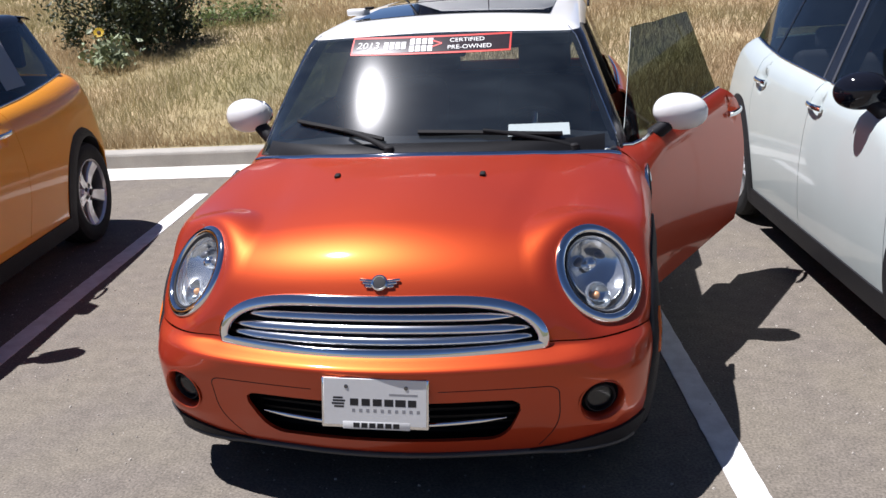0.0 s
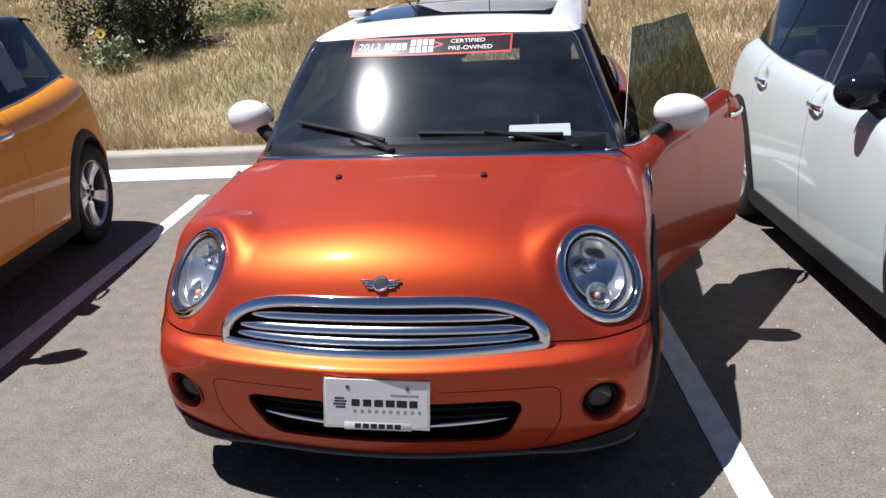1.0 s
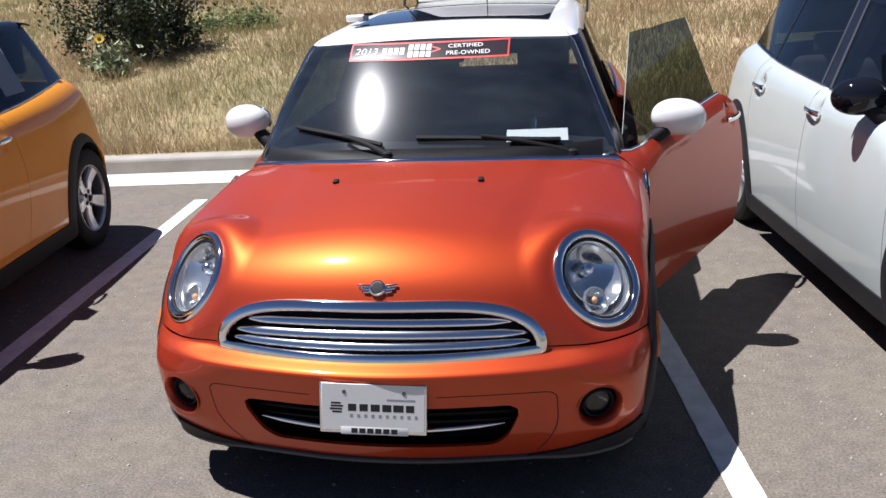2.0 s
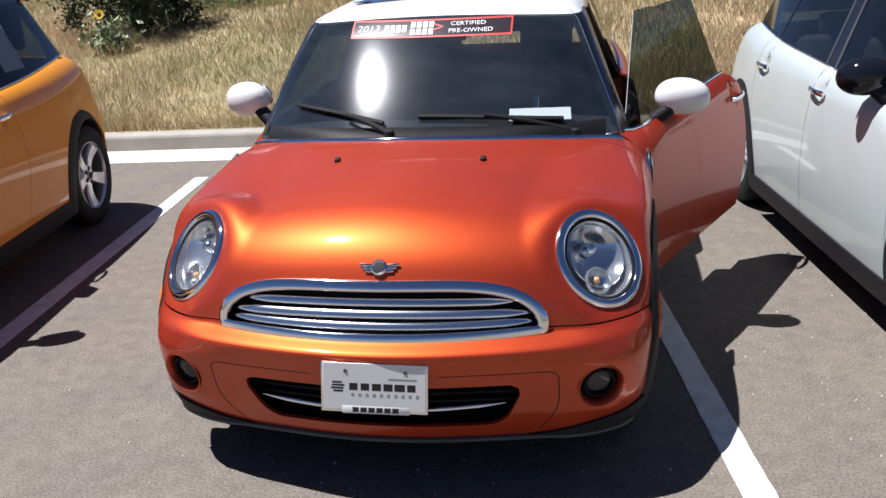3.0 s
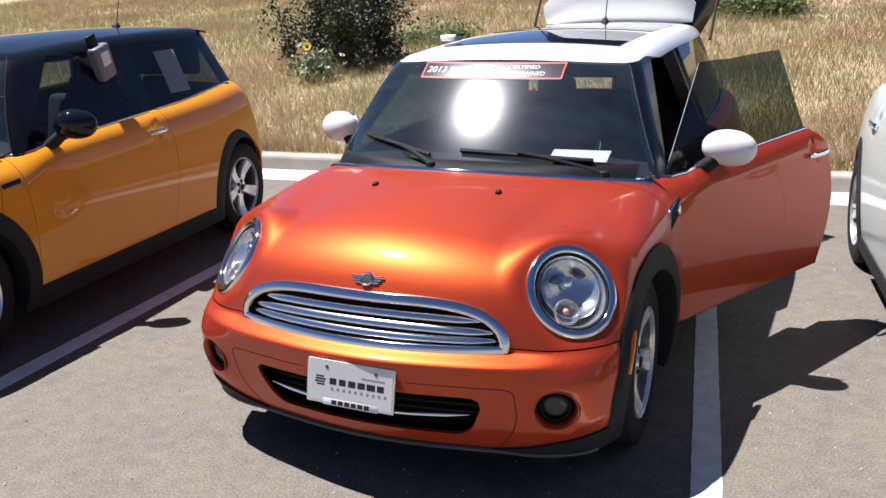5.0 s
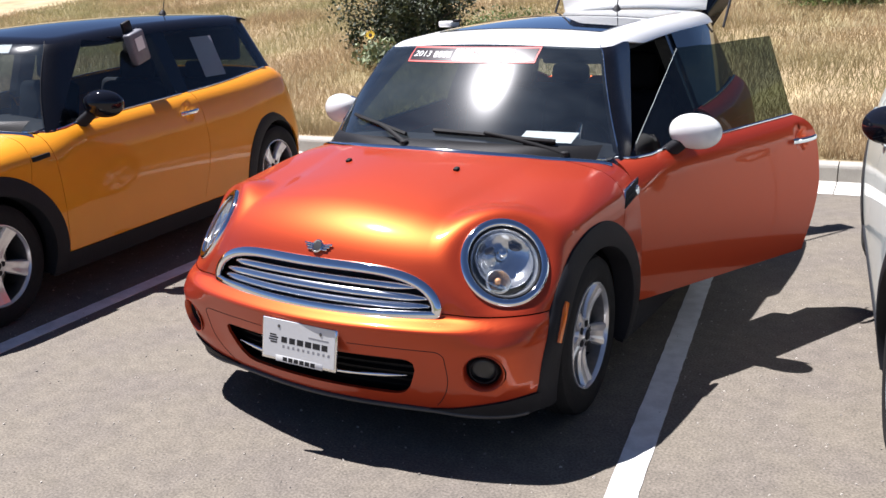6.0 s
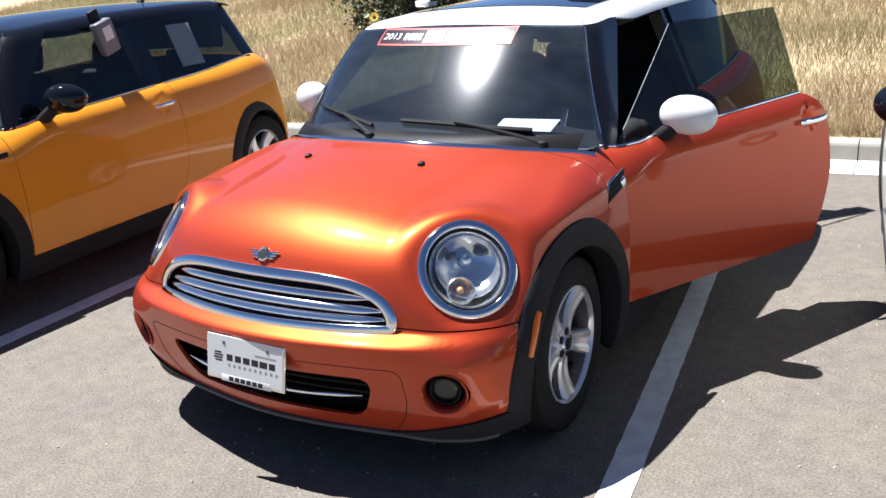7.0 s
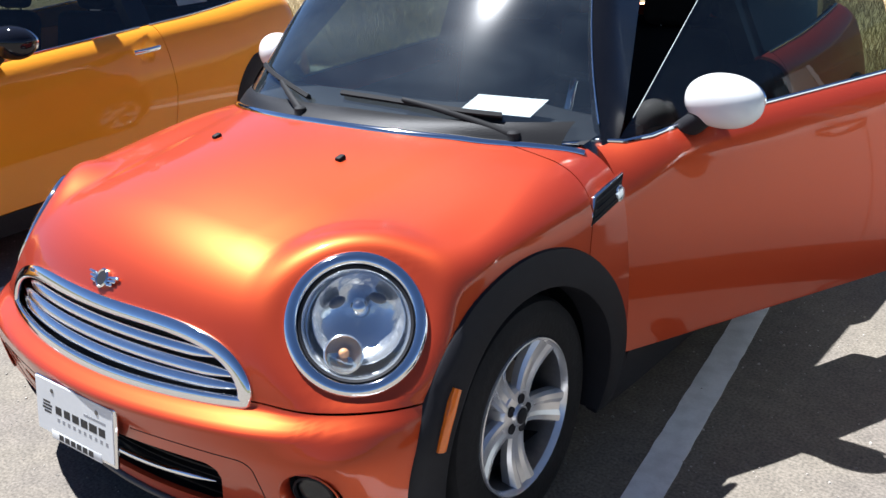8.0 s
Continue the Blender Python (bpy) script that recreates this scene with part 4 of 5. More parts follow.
    xx = np.sin(np.linspace(-1, 1, 49) * math.pi / 2) * 0.715
    q = np.stack([xx, cowl_y(xx), 0 * xx], 1)
    q = solve_axis(fbody, q, 2, 0.5, 1.3)
    part("bonnet_strip", sweep(q + np.array((0, 0.002, 0.003)), [(0, -0.3, 1)] * 49, oval(0.011, 0.008, 10)), "chrome", root, "chrome strip behind the bonnet")
    bm.free()

    # ---- cabin ----
    p, faces = shell(lambda q: warp_cabin(q) + np.stack([0 * q[:, 0], back_up * sstep(1.2, 3.0, warp_cabin(q)[:, 1]), 0 * q[:, 0]], 1), fcabin,
                     int(40 * fine), int(76 * fine), int(20 * fine))
    me = bpy.data.meshes.new("tmp")
    me.from_pydata([tuple(v) for v in p], [], faces)
    bm = bmesh.new()
    bm.from_mesh(me)
    bpy.data.meshes.remove(me)
    eave = lambda q: q[:, 2] - (1.402 - 0.10 * q[:, 0] ** 2 - 0.030 * (q[:, 1] - 2.75 - back_up * 0.5) ** 2 - 0.020 - 0.034 * sstep(0.30, 0.50, np.abs(q[:, 0])) * sstep(1.65, 1.95, q[:, 1]))
    cut(bm, eave)
    top = lambda c: eave(c) > 0
    low_bm = pick(bm, lambda c: eave(c) <= 0)
    drop(bm, top)
    ws = lambda q: (screen_y(q[:, 0], q[:, 2]) - q[:, 1]) * 0.68
    sd = lambda q: (np.abs(q[:, 0]) - (0.742 - 0.43 * (q[:, 2] - 0.905))) * 0.93
    pillar = lambda q: np.where(q[:, 1] < 2.1, ws(q) - sd(q) - 0.025, -0.3)
    cut(low_bm, pillar)
    front_edge = lambda q: np.where(q[:, 1] < 2.1, q[:, 1] - (1.285 + 1.08 * (q[:, 2] - 0.90)), 0.3)
    cut(low_bm, front_edge)
    b_line = lambda q: q[:, 1] - (door_y1 - 0.015)
    cut(low_bm, b_line)
    rear_edge = lambda q: q[:, 1] - (3.39 + back_up - 0.42 * (q[:, 2] - 0.95))
    cut(low_bm, rear_edge)
    rear_glass = lambda q: np.maximum(np.abs(q[:, 0]) - 0.50, q[:, 2] - 1.27)
    cut(low_bm, lambda q: np.where(q[:, 1] > 3.0, rear_glass(q), 0.3))
    roof_in = lambda q, a, b: np.minimum(np.minimum(0.43 - np.abs(q[:, 0]), q[:, 1] - a), b - q[:, 1])
    has_panels = roof_key == "white"
    for a, b in ((1.74, 2.30), (2.40, 2.98)) if has_panels else ():
        cut(bm, lambda q, a=a, b=b: np.where(q[:, 2] > 1.25, roof_in(q, a, b), -0.3))
    panel = lambda c: (c[:, 2] > 1.25) & ((roof_in(c, 1.74, 2.30) > 0) | (roof_in(c, 2.40, 2.98) > 0)) & top(c)
    roof = skin("roof", pick(bm, lambda c: top(c) & ~(panel(c) & has_panels)), fcabin, roof_key, root, "", thick=0.010)
    skin("headliner", pick(bm, top), fcabin, "liner", roof, lift=-0.065)
    if has_panels:
        for a, b in ((1.74, 2.30), (2.40, 2.98)):
            skin("sunroof_panel", pick(bm, lambda c, a=a, b=b: (c[:, 2] > 1.25) & top(c) & (roof_in(c, a, b) > 0)), fcabin, "roof_glass", roof, "dark glass sunroof panel", lift=0.004, thick=0.02)
    bm.free()
    bm = low_bm
    low = lambda c: c[:, 2] > 0
    skin("windscreen", pick(bm, lambda c: low(c) & (pillar(c) > 0)), fcabin, "screen", root).visible_shadow = False
    back = lambda c: low(c) & (rear_edge(c) > 0) & (c[:, 1] > 2.9)
    is_pillar = lambda c: low(c) & (pillar(c) <= 0) & (front_edge(c) < 0) & (c[:, 1] < 2.1)
    sill_line = lambda q: q[:, 2] - (0.925 + 0.045 * np.clip(q[:, 1] - 1.2, 0, 3))
    for side in (1, -1):
        half = lambda c, side=side: (np.sign(c[:, 0]) == side)
        sidew = lambda c: low(c) & (front_edge(c) > 0) & (rear_edge(c) < 0) & half(c) & ~((pillar(c) > 0) & (c[:, 1] < 2.1))
        skin("screen_pillar", pick(bm, lambda c: is_pillar(c) & half(c)), fcabin, "pillar", root, "gloss black pillar", lift=0.001, thick=0.03)
        ajar = side > 0 and door_open > 0
        head = lambda q: q[:, 2] - (1.294 + 0.022 * (q[:, 1] - 1.68))
        if ajar:
            cut(bm, lambda q: np.where((q[:, 0] > 0.3) & (b_line(q) < 0), head(q), 0.3))
        pane = skin("door_glass", pick(bm, lambda c: sidew(c) & (b_line(c) < 0) & (~ajar | (head(c) < 0))), fcabin, shade, doors[side], "tinted frameless door glass")
        if ajar:
            # the unlatched pane leans inwards at its front
            pane.matrix_basis = Matrix.Translation((0.68, 2.35, -0.012)) @ pose(0, 0, 0, 0, 0, -2.6) @ Matrix.Translation((-0.70, -2.35, 0))
        zz = np.linspace(0.935, 1.292, 10)
        e = np.stack([0 * zz, 1.285 + 1.08 * (zz - 0.90) + 0.002, zz], 1)
        e = solve_axis(fcabin, e, 0, 0.2, 1.2)
        # thin pale sweep paints the highlight along the pane's front edge
        if door_open:
            part("glass_edge", sweep([(side * a, b, c) for a, b, c in e], [(side, 0, 0)] * 10, oval(0.0011, 0.0011, 6)), "glass_edge", pane)
        qg = skin("quarter_glass", pick(bm, lambda c: sidew(c) & (b_line(c) > 0)), fcabin, "night" if shade == "privacy" else shade, root)
        qg.visible_shadow = shade == "privacy"
        # bright edge of the screen
        zz = np.linspace(0.93, 1.32, 12)
        pts = []
        for z in zz:
            lo_x = np.linspace(0.45, 0.78, 1500)
            c = np.stack([lo_x, 0 * lo_x + 1.5, 0 * lo_x + z], 1)
            c = solve_axis(fcabin, c, 1, 2.2, 0.5)
            c = c[c[:, 1] < 2.15]
            i = int(np.argmin(np.abs(pillar(c))))
            n = gradient(fcabin, c[i:i + 1])[0]
            pts.append((c[i] + n / np.linalg.norm(n) * 0.002, n))
        part("screen_trim", sweep([(side * a[0], a[1], a[2]) for a, n in pts], [(side * n[0], n[1], n[2]) for a, n in pts], oval(0.002, 0.002, 6)), "slat" if door_open else "plastic", root)
        # pillar behind the door
        yb = door_y1 - 0.02
        zz = np.linspace(0.92, 1.30, 6)
        q = solve_axis(fcabin, np.stack([0 * zz, 0 * zz + yb, zz], 1), 0, 0.2, 1.2)
        part("door_post", sweep([(side * (a - 0.045), b, c) for a, b, c in q], [(side, 0, 0)] * 6, [(-0.065, -0.03), (-0.065, 0.03), (0.065, 0.03), (0.065, -0.03)]), "pillar", root)
    if five:
        for side in (1, -1):
            for yb, lean, wide, ink in ((door_y1 - 0.055, 0.10, 0.012, "frame_grey"), (door_y1, 0.08, 0.040, "pillar"), (door_y1 + 0.058, 0.06, 0.009, "frame_grey"), (rear_y1 - 0.03, -0.22, 0.014, "pillar")):
                zz = np.linspace(0.93, 1.315, 9)
                q = solve_axis(fcabin, np.stack([0 * zz, yb + lean * (zz - 0.93), zz], 1), 0, 0.2, 1.2)
                part("window_frame", sweep([(side * a, b, c) for a, b, c in q], [(side, 0, 0.4)] * 9, [(-wide, -0.004), (-wide, 0.003), (wide, 0.003), (wide, -0.004)]), ink, root)
    # ---- tailgate: rear glass, painted lower skin and spoiler, hinged at the roof's end ----
    hy, hz = 3.38 + back_up, 1.372
    tm = Matrix.Translation((0, hy, hz)) @ pose(0, 0, 0, tail_open, 0, 0) @ Matrix.Translation((0, -hy, -hz)) @ Matrix.Diagonal((0.88 if tail_open else 1.0, 1, 1, 1))
    tail = skin("tailgate", pick(bm, lambda c: back(c) & (rear_glass(c) > 0)), fcabin, "gloss_black", root, "raised tailgate" if tail_open else "", thick=0.10 if tail_open else 0.03)
    tail.matrix_basis = tm
    skin("rear_glass", pick(bm, lambda c: back(c) & (rear_glass(c) < 0)), fcabin, "night" if tail_open else "privacy", tail)
    xx = np.linspace(-0.52, 0.52, 25)
    sp = [(x, hy + (0.085 if tail_open else 0.015) - 0.22 * x ** 2, 1.378 - 0.10 * x ** 2) for x in xx]
    part("spoiler", sweep(sp, [(0, 0.25, 1)] * 25, [(0.03, -0.03), (0.05, 0.0), (0.0, 0.016), (-0.12, 0.010), (-0.20, -0.012), (-0.205, -0.024), (-0.12, -0.034)],
                          taper=lambda t: min(1.0, 0.45 + 3.5 * min(t, 1 - t)) * (1.0 if tail_open else 0.55)), roof_key, tail, "roof-coloured spoiler").scale = (1, 1, 1)
    bm.free()
    if tail_open:
        for side in (1, -1):
            part("gas_strut", sweep([(side * 0.56, 3.40, 1.28), (side * 0.565, 3.58, 1.50), (side * 0.57, 3.76, 1.72)], [(1, 0, 0)] * 3, oval(0.008, 0.008, 8)), "plastic", root, "black gas strut")
    # aerial
    az = 1.402 - 0.030 * (3.10 - 2.75) ** 2
    ant = part("aerial", lathe([(0.0, 0.030), (0.012, 0.026), (0.035, 0.012), (0.040, 0.004), (0.050, 0.0035), (0.28, 0.0025), (0.282, 0.0)], 16, m=pose(0, 3.10 + back_up, az - 0.006, -20, 0, 0) @ pose(0, 0, 0, 0, -90, 0)), "plastic", root)

    # ---- wheels, floor, interior ----
    for side in (1, -1):
        for y in (HUB_Y, HUB_Y + base):
            m = pose(side * 0.712, y, HUB_Z, 0, 0, 0 if side > 0 else 180)
            wheel(root, m @ (pose(0, 0, 0, 0, 0, 2.5) if y == HUB_Y else Matrix()), wheels)
    part("floor_pan", rbox(1.30, 2.4 + stretch, 0.05, 0.02, 2, pose(0, 2.25 + stretch / 2, 0.235)), "dark", root)
    part("engine_bay", rbox(0.86, 0.80, 0.42, 0.08, 3, pose(0, 0.66, 0.42)), "dark", root)
    # dark block added behind the bumper against sun leaking through
    part("bumper_core", rbox(1.14, 0.22, 0.36, 0.06, 3, pose(0, 0.36, 0.40)), "dark", root)
    # posts added at the hinges to block sun through the door gap
    for side in (1, -1):
        part("hinge_post", rbox(0.12, 0.09, 0.58, 0.02, 2, pose(side * 0.665, 1.165, 0.545)), "pillar", root)
    # dark wall added to close a sun leak between dashboard and cowl
    part("firewall", rbox(1.30, 0.09, 0.62, 0.02, 2, pose(0, 1.07, 0.57)), "dark", root)
    # dark plate added to keep leaked sun off the ground under the nose
    part("undertray", rbox(1.14, 0.90, 0.02, 0.008, 2, pose(0, 0.64, 0.215)), "dark", root)
    xx = np.linspace(-0.74, 0.74, 61)
    q, h = on_body(np.stack([xx, 0 * xx, 0 * xx + 0.176], 1))
    h[:, 2] = 0
    part("chin_lip", sweep(q, h, [(-0.010, -0.06), (-0.010, 0.004), (-0.006, 0.012), (0.002, 0.014), (0.008, 0.008), (0.009, -0.06)]), "lip", root, "grey black chin lip", angle=60)
    # added box that blocks the bright grass beyond the rear opening
    part("rear_header", rbox(1.02, 0.06, 0.26, 0.02, 2, pose(-0.04, 3.26 + stretch, 1.195)), "liner", root)
    part("sill", rbox(1.56, 1.20, 0.07, 0.025, 3, pose(0, 1.83, 0.262)), "plastic", root)
    dash = bmesh.new()
    yy = [(0.98, 0.905), (1.14, 0.930), (1.32, 0.925), (1.42, 0.885), (1.46, 0.80), (1.44, 0.62), (1.36, 0.45)]
    cols = np.linspace(-0.70, 0.70, 25)
    vs = [[dash.verts.new((x, a + 0.36 * x ** 2 * (1 if a < 1.2 else 0.35), b - 0.03 * x ** 2 + (0.03 * math.exp(-((x - 0.36) / 0.16) ** 2) if 1.2 < a < 1.44 else 0))) for x in cols] for a, b in yy]
    for r, s in zip(vs, vs[1:]):
        for i in range(24):
            dash.faces.new((r[i], r[i + 1], s[i + 1], s[i]))
    bmesh.ops.recalc_face_normals(dash, faces=dash.faces)
    part("dashboard", dash, "dash", root)
    for x in (-0.36, 0.36):
        seat(root, x, 1.98)
    rs = part("rear_seat", rbox(1.10, 0.42, 0.18, 0.05, 4, pose(0, 2.78, 0.45)), "cloth", root)
    part("rear_seat_back", rbox(1.10, 0.14, 0.50, 0.05, 4, pose(0, 3.02, 0.72, -14)), "cloth", rs)
    for x in (-0.3, 0.3):
        part("rear_headrest", rbox(0.24, 0.08, 0.12, 0.035, 3, pose(x, 3.12, 1.02, -10)), "cloth", rs)
    wheel_m = pose(0.36, 1.60, 0.80, -24, 0, 0)
    ring = [(0.175 * math.cos(a), 0.0, 0.175 * math.sin(a)) for a in np.linspace(0, 2 * math.pi, 32, endpoint=False)]
    bm = sweep(ring, [(x, 0, z) for x, y, z in ring], oval(0.014, 0.014, 8), closed=True)
    bmesh.ops.transform(bm, matrix=wheel_m, verts=bm.verts)
    sw = part("steering_wheel", bm, "cloth", root)
    part("steering_hub", rbox(0.16, 0.05, 0.12, 0.03, 3, wheel_m), "cloth", sw)
    for a in (0, 180, 270):
        part("steering_spoke", rbox(0.13, 0.018, 0.026, 0.006, 2, wheel_m @ pose(0, 0, 0, 0, a, 0) @ pose(0.11, 0, 0)), "slat", sw)
    part("rear_view_mirror", rbox(0.22, 0.03, 0.065, 0.02, 3, pose(0.0, 1.42, 1.255, -12)), "plastic", root)

    # sheet between the bonnet and the glass
    xx = np.linspace(-0.66, 0.66, 45)
    lo = solve_axis(fbody, np.stack([xx, cowl_y(xx) + 0.012, 0 * xx], 1), 2, 0.5, 1.3)
    hi = solve_axis(fcabin, np.stack([xx, 0 * xx, 0.962 - 0.05 * xx ** 2], 1), 1, 2.0, 0.4)
    rows = [lo + (hi - lo) * t + np.array((0, -0.004 * t, 0.004 + 0.006 * math.sin(math.pi * t))) for t in np.linspace(0, 1, 6)]
    vs = [tuple(v) for r in rows for v in r]
    part("cowl_sheet", (vs, [(j * 45 + i, j * 45 + i + 1, (j + 1) * 45 + i + 1, (j + 1) * 45 + i) for j in range(5) for i in range(44)]), "cowl", root, "dark plastic cowl below the windscreen")
    # wipers
    wiper(root, -0.115, (-0.52, 1.020), (-0.150, 0.972), (-0.30, 0.992))
    wiper(root, 0.548, (-0.02, 0.992), (0.50, 0.962), (0.22, 0.985))
    front_end(root, paint_key)
    # side vents ahead of the doors
    for side in (1, -1):
        q = solve_axis(fbody, [(0, 1.068, 0.782)], 0, 0.2, 1.2)[0]
        m = Matrix.Translation((side * (q[0] + 0.001), q[1], q[2])) @ pose(0, 0, 0, 0, -side * 9, -side * 3) @ Matrix(((1, 0, 0, 0), (0, 1, 0.55, 0), (0, 0.22, 1, 0), (0, 0, 0, 1)))
        if scuttle == "chrome":
            v = part("side_vent", rbox(0.016, 0.142, 0.072, 0.005, 2, m), "chrome", root, "black side vent in a chrome frame")
            part("vent_insert", rbox(0.016, 0.137, 0.067, 0.005, 2, m @ pose(side * 0.002, 0, 0)), "dark", v)
            for j in range(3):
                part("vent_bar", rbox(0.010, 0.125, 0.006, 0.002, 1, m @ pose(side * 0.007, 0, -0.019 + 0.019 * j)), "plastic", v)
            rep = Matrix.Translation((side * (q[0] + 0.004), 1.126, 0.784)) @ pose(0, 0, 0, 0, -side * 9, -side * 3)
            part("side_repeater", lathe([(0.0, 0.023), (0.008, 0.023), (0.013, 0.017), (0.014, 0.0)], 24, m=rep @ pose(0, 0, 0, 0, 0, 0 if side > 0 else 180)), "reflector", v, "clear round repeater lamp")
        else:
            part("side_vent", rbox(0.012, 0.12, 0.026, 0.008, 2, Matrix.Translation((side * (q[0] + 0.004), q[1], q[2])) @ pose(0, 0, 0, 4, 0, 0)), "dark", root, "black side vent")
    root.matrix_basis = place
    return root, doors


# ---- ground ----
KERB_A, KERB_B = Vector((-3.62, 4.775, 0)), Vector((1.15, 5.180, 0))
KERB_WAY = (KERB_B - KERB_A).normalized()
KERB_OUT = Vector((-KERB_WAY.y, KERB_WAY.x, 0))
KERB_TURN = math.degrees(math.atan2(KERB_WAY.y, KERB_WAY.x))


def kerb_frame(s, d, z=0.0):
    """A place s along the kerb and d beyond its face."""
    p = KERB_A + KERB_WAY * s + KERB_OUT * d
    return Vector((p.x, p.y, z))


def rise(d):
    """Height of the verge d beyond the kerb's face."""
    return 0.14 + 0.105 * max(0.0, d - 0.2) if d < 45 else 0.14 + 0.105 * 44.8


def grid_sheet(ds, ss, height):
    vs = [kerb_frame(s, d, height(s, d)) for d in ds for s in ss]
    n = len(ss)
    fs = [(j * n + i, j * n + i + 1, (j + 1) * n + i + 1, (j + 1) * n + i) for j in range(len(ds) - 1) for i in range(n - 1)]
    return vs, fs


lot = obj("parking_lot", grid_sheet([-900, -60, -8, -4, -2, -0.38], [-900, -40, -8, -4, -2, 0, 2, 4, 6, 8, 14, 40, 900], lambda s, d: 0.0), "asphalt")
tagged(lot, "sun-bleached grey asphalt of a parking lot", "ground", kind="structure")


def bumpy(s, d):
    if d > 40:
        return rise(d)
    return rise(d) + 0.05 * noise.noise((s * 0.5, d * 0.5, 3.0)) * min(1, max(0, d - 0.3))


ds = [0.17, 0.3] + list(np.arange(0.6, 14, 0.35)) + list(np.arange(15, 46, 2.0)) + [60, 150, 900]
ss = [-900, -100, -40] + list(np.arange(-22, 22, 0.5)) + [30, 60, 200, 900]
verge = obj("verge", grid_sheet(ds, ss, bumpy), "soil")
smooth(verge)
tagged(verge, "dry soil slope behind the kerb", "ground", kind="structure")

# unseen far low ring added on all sides to dim horizon sky in reflections
horizon_v, horizon_f = [], []
for i in range(96):
    a = 2 * math.pi * i / 96
    for r, h in ((150, -1.0), (190, 0.55), (260, 1.0), (420, -0.3)):
        up = 24 * (0.75 + 0.5 * noise.noise((math.cos(a) * 3, math.sin(a) * 3, 1.5)))
        horizon_v.append((r * math.cos(a), r * math.sin(a), up * h))
for i in range(96):
    for k in range(3):
        p, q = i * 4 + k, (i + 1) % 96 * 4 + k
        horizon_f.append((p, q, q + 1, p + 1))
hills = smooth(obj("hills", (horizon_v, horizon_f), "ring_dark"))
tagged(hills, "added dark ring round the lot that hides the horizon sky", "backdrop", kind="structure")

# kerb and gutter in cast lengths
kerb = new("kerb", None)
tagged(kerb, "grey concrete kerb with a pale gutter", "kerb", kind="structure")
kerb.matrix_basis = Matrix.Translation(KERB_A) @ pose(0, 0, 0, 0, 0, KERB_TURN)
K_LEN = 3.05
kp = [(0.0, -0.05), (0.0, 0.0), (0.012, 0.118), (0.020, 0.134), (0.034, 0.143), (0.150, 0.150), (0.168, 0.145), (0.175, 0.130), (0.175, -0.05)]
kbm = sweep([(0.004, 0, 0), (K_LEN - 0.004, 0, 0)], [(0, 0, 1)] * 2, [(-a, b) for a, b in kp])
kme = bpy.data.meshes.new("kerb_stone")
kbm.to_mesh(kme)
kbm.free()
kme.materials.append(M["kerb"])
gbm = sweep([(0.004, 0, 0), (K_LEN - 0.004, 0, 0)], [(0, 0, 1)] * 2, [(0.39, -0.05), (0.39, 0.004), (0.37, 0.006), (0.02, 0.010), (-0.002, 0.016), (-0.002, -0.05)])
gme = bpy.data.meshes.new("gutter_slab")
gbm.to_mesh(gme)
gbm.free()
gme.materials.append(M["gutter"])
for i in range(-8, 9):
    for nm, me in (("kerb_stone", kme), ("gutter_slab", gme)):
        o = new(nm, me)
        o.parent = kerb
        o.matrix_basis = pose(i * K_LEN - 1.46, 0, 0)


def stall_line(a, b, w=0.105):
    a, b = Vector((*a, 0)), Vector((*b, 0))
    t = (b - a).normalized()
    s = Vector((-t.y, t.x, 0))
    n = 90
    bm = bmesh.new()
    rows = []
    for i in range(n + 1):
        c = a + (b - a) * (i / n)
        e = [w / 2 + 0.004 * noise.noise((i * 0.9, k * 7.0, a.x)) for k in (0, 1)]
        rows.append([bm.verts.new(c + s * e[0]), bm.verts.new(c + s * e[0] + Vector((0, 0, 0.004))), bm.verts.new(c - s * e[1] + Vector((0, 0, 0.004))), bm.verts.new(c - s * e[1])])
    for p, q in zip(rows, rows[1:]):
        for j in range(3):
            bm.faces.new((p[j], p[j + 1], q[j + 1], q[j]))
    bmesh.ops.recalc_face_normals(bm, faces=bm.faces)
    o = obj("stall_line", bm, "line")
    return tagged(o, "worn white parking stall line on asphalt", "road marking", "stall lines", "structure")


stall_line((1.263, -0.70), (0.372, 4.62), 0.102)
stall_line((-1.845, -0.70), (-2.350, 3.95))


def grit(count, area, seed):
    """Small loose stones on the asphalt, each a squat irregular pyramid, in one mesh."""
    rng = np.random.default_rng(seed)
    vs, fs = [], []
    for _ in range(count):
        x, y = rng.uniform(area[0], area[1]), rng.uniform(area[2], area[3])
        r, a, k = 0.0022 + 0.0040 * rng.random() ** 3, rng.uniform(0, 6.28), len(vs)
        for j in range(5):
            q = r * rng.uniform(0.7, 1.3)
            vs.append((x + q * math.cos(a + j * 1.257), y + q * math.sin(a + j * 1.257), 0.0))
        for j in range(5):
            q = r * rng.uniform(0.4, 0.8)
            vs.append((x + q * math.cos(a + j * 1.257), y + q * math.sin(a + j * 1.257), r * rng.uniform(0.5, 1.0)))
        fs += [(k + j, k + (j + 1) % 5, k + 5 + (j + 1) % 5, k + 5 + j) for j in range(5)] + [tuple(range(k + 5, k + 10))]
    return vs, fs


stones = obj("grit", grit(5200, (-3.2, 3.4, -2.0, 4.2), 31), "pebble")
tagged(stones, "pale loose grit scattered on the asphalt", "grit", kind="stuff")

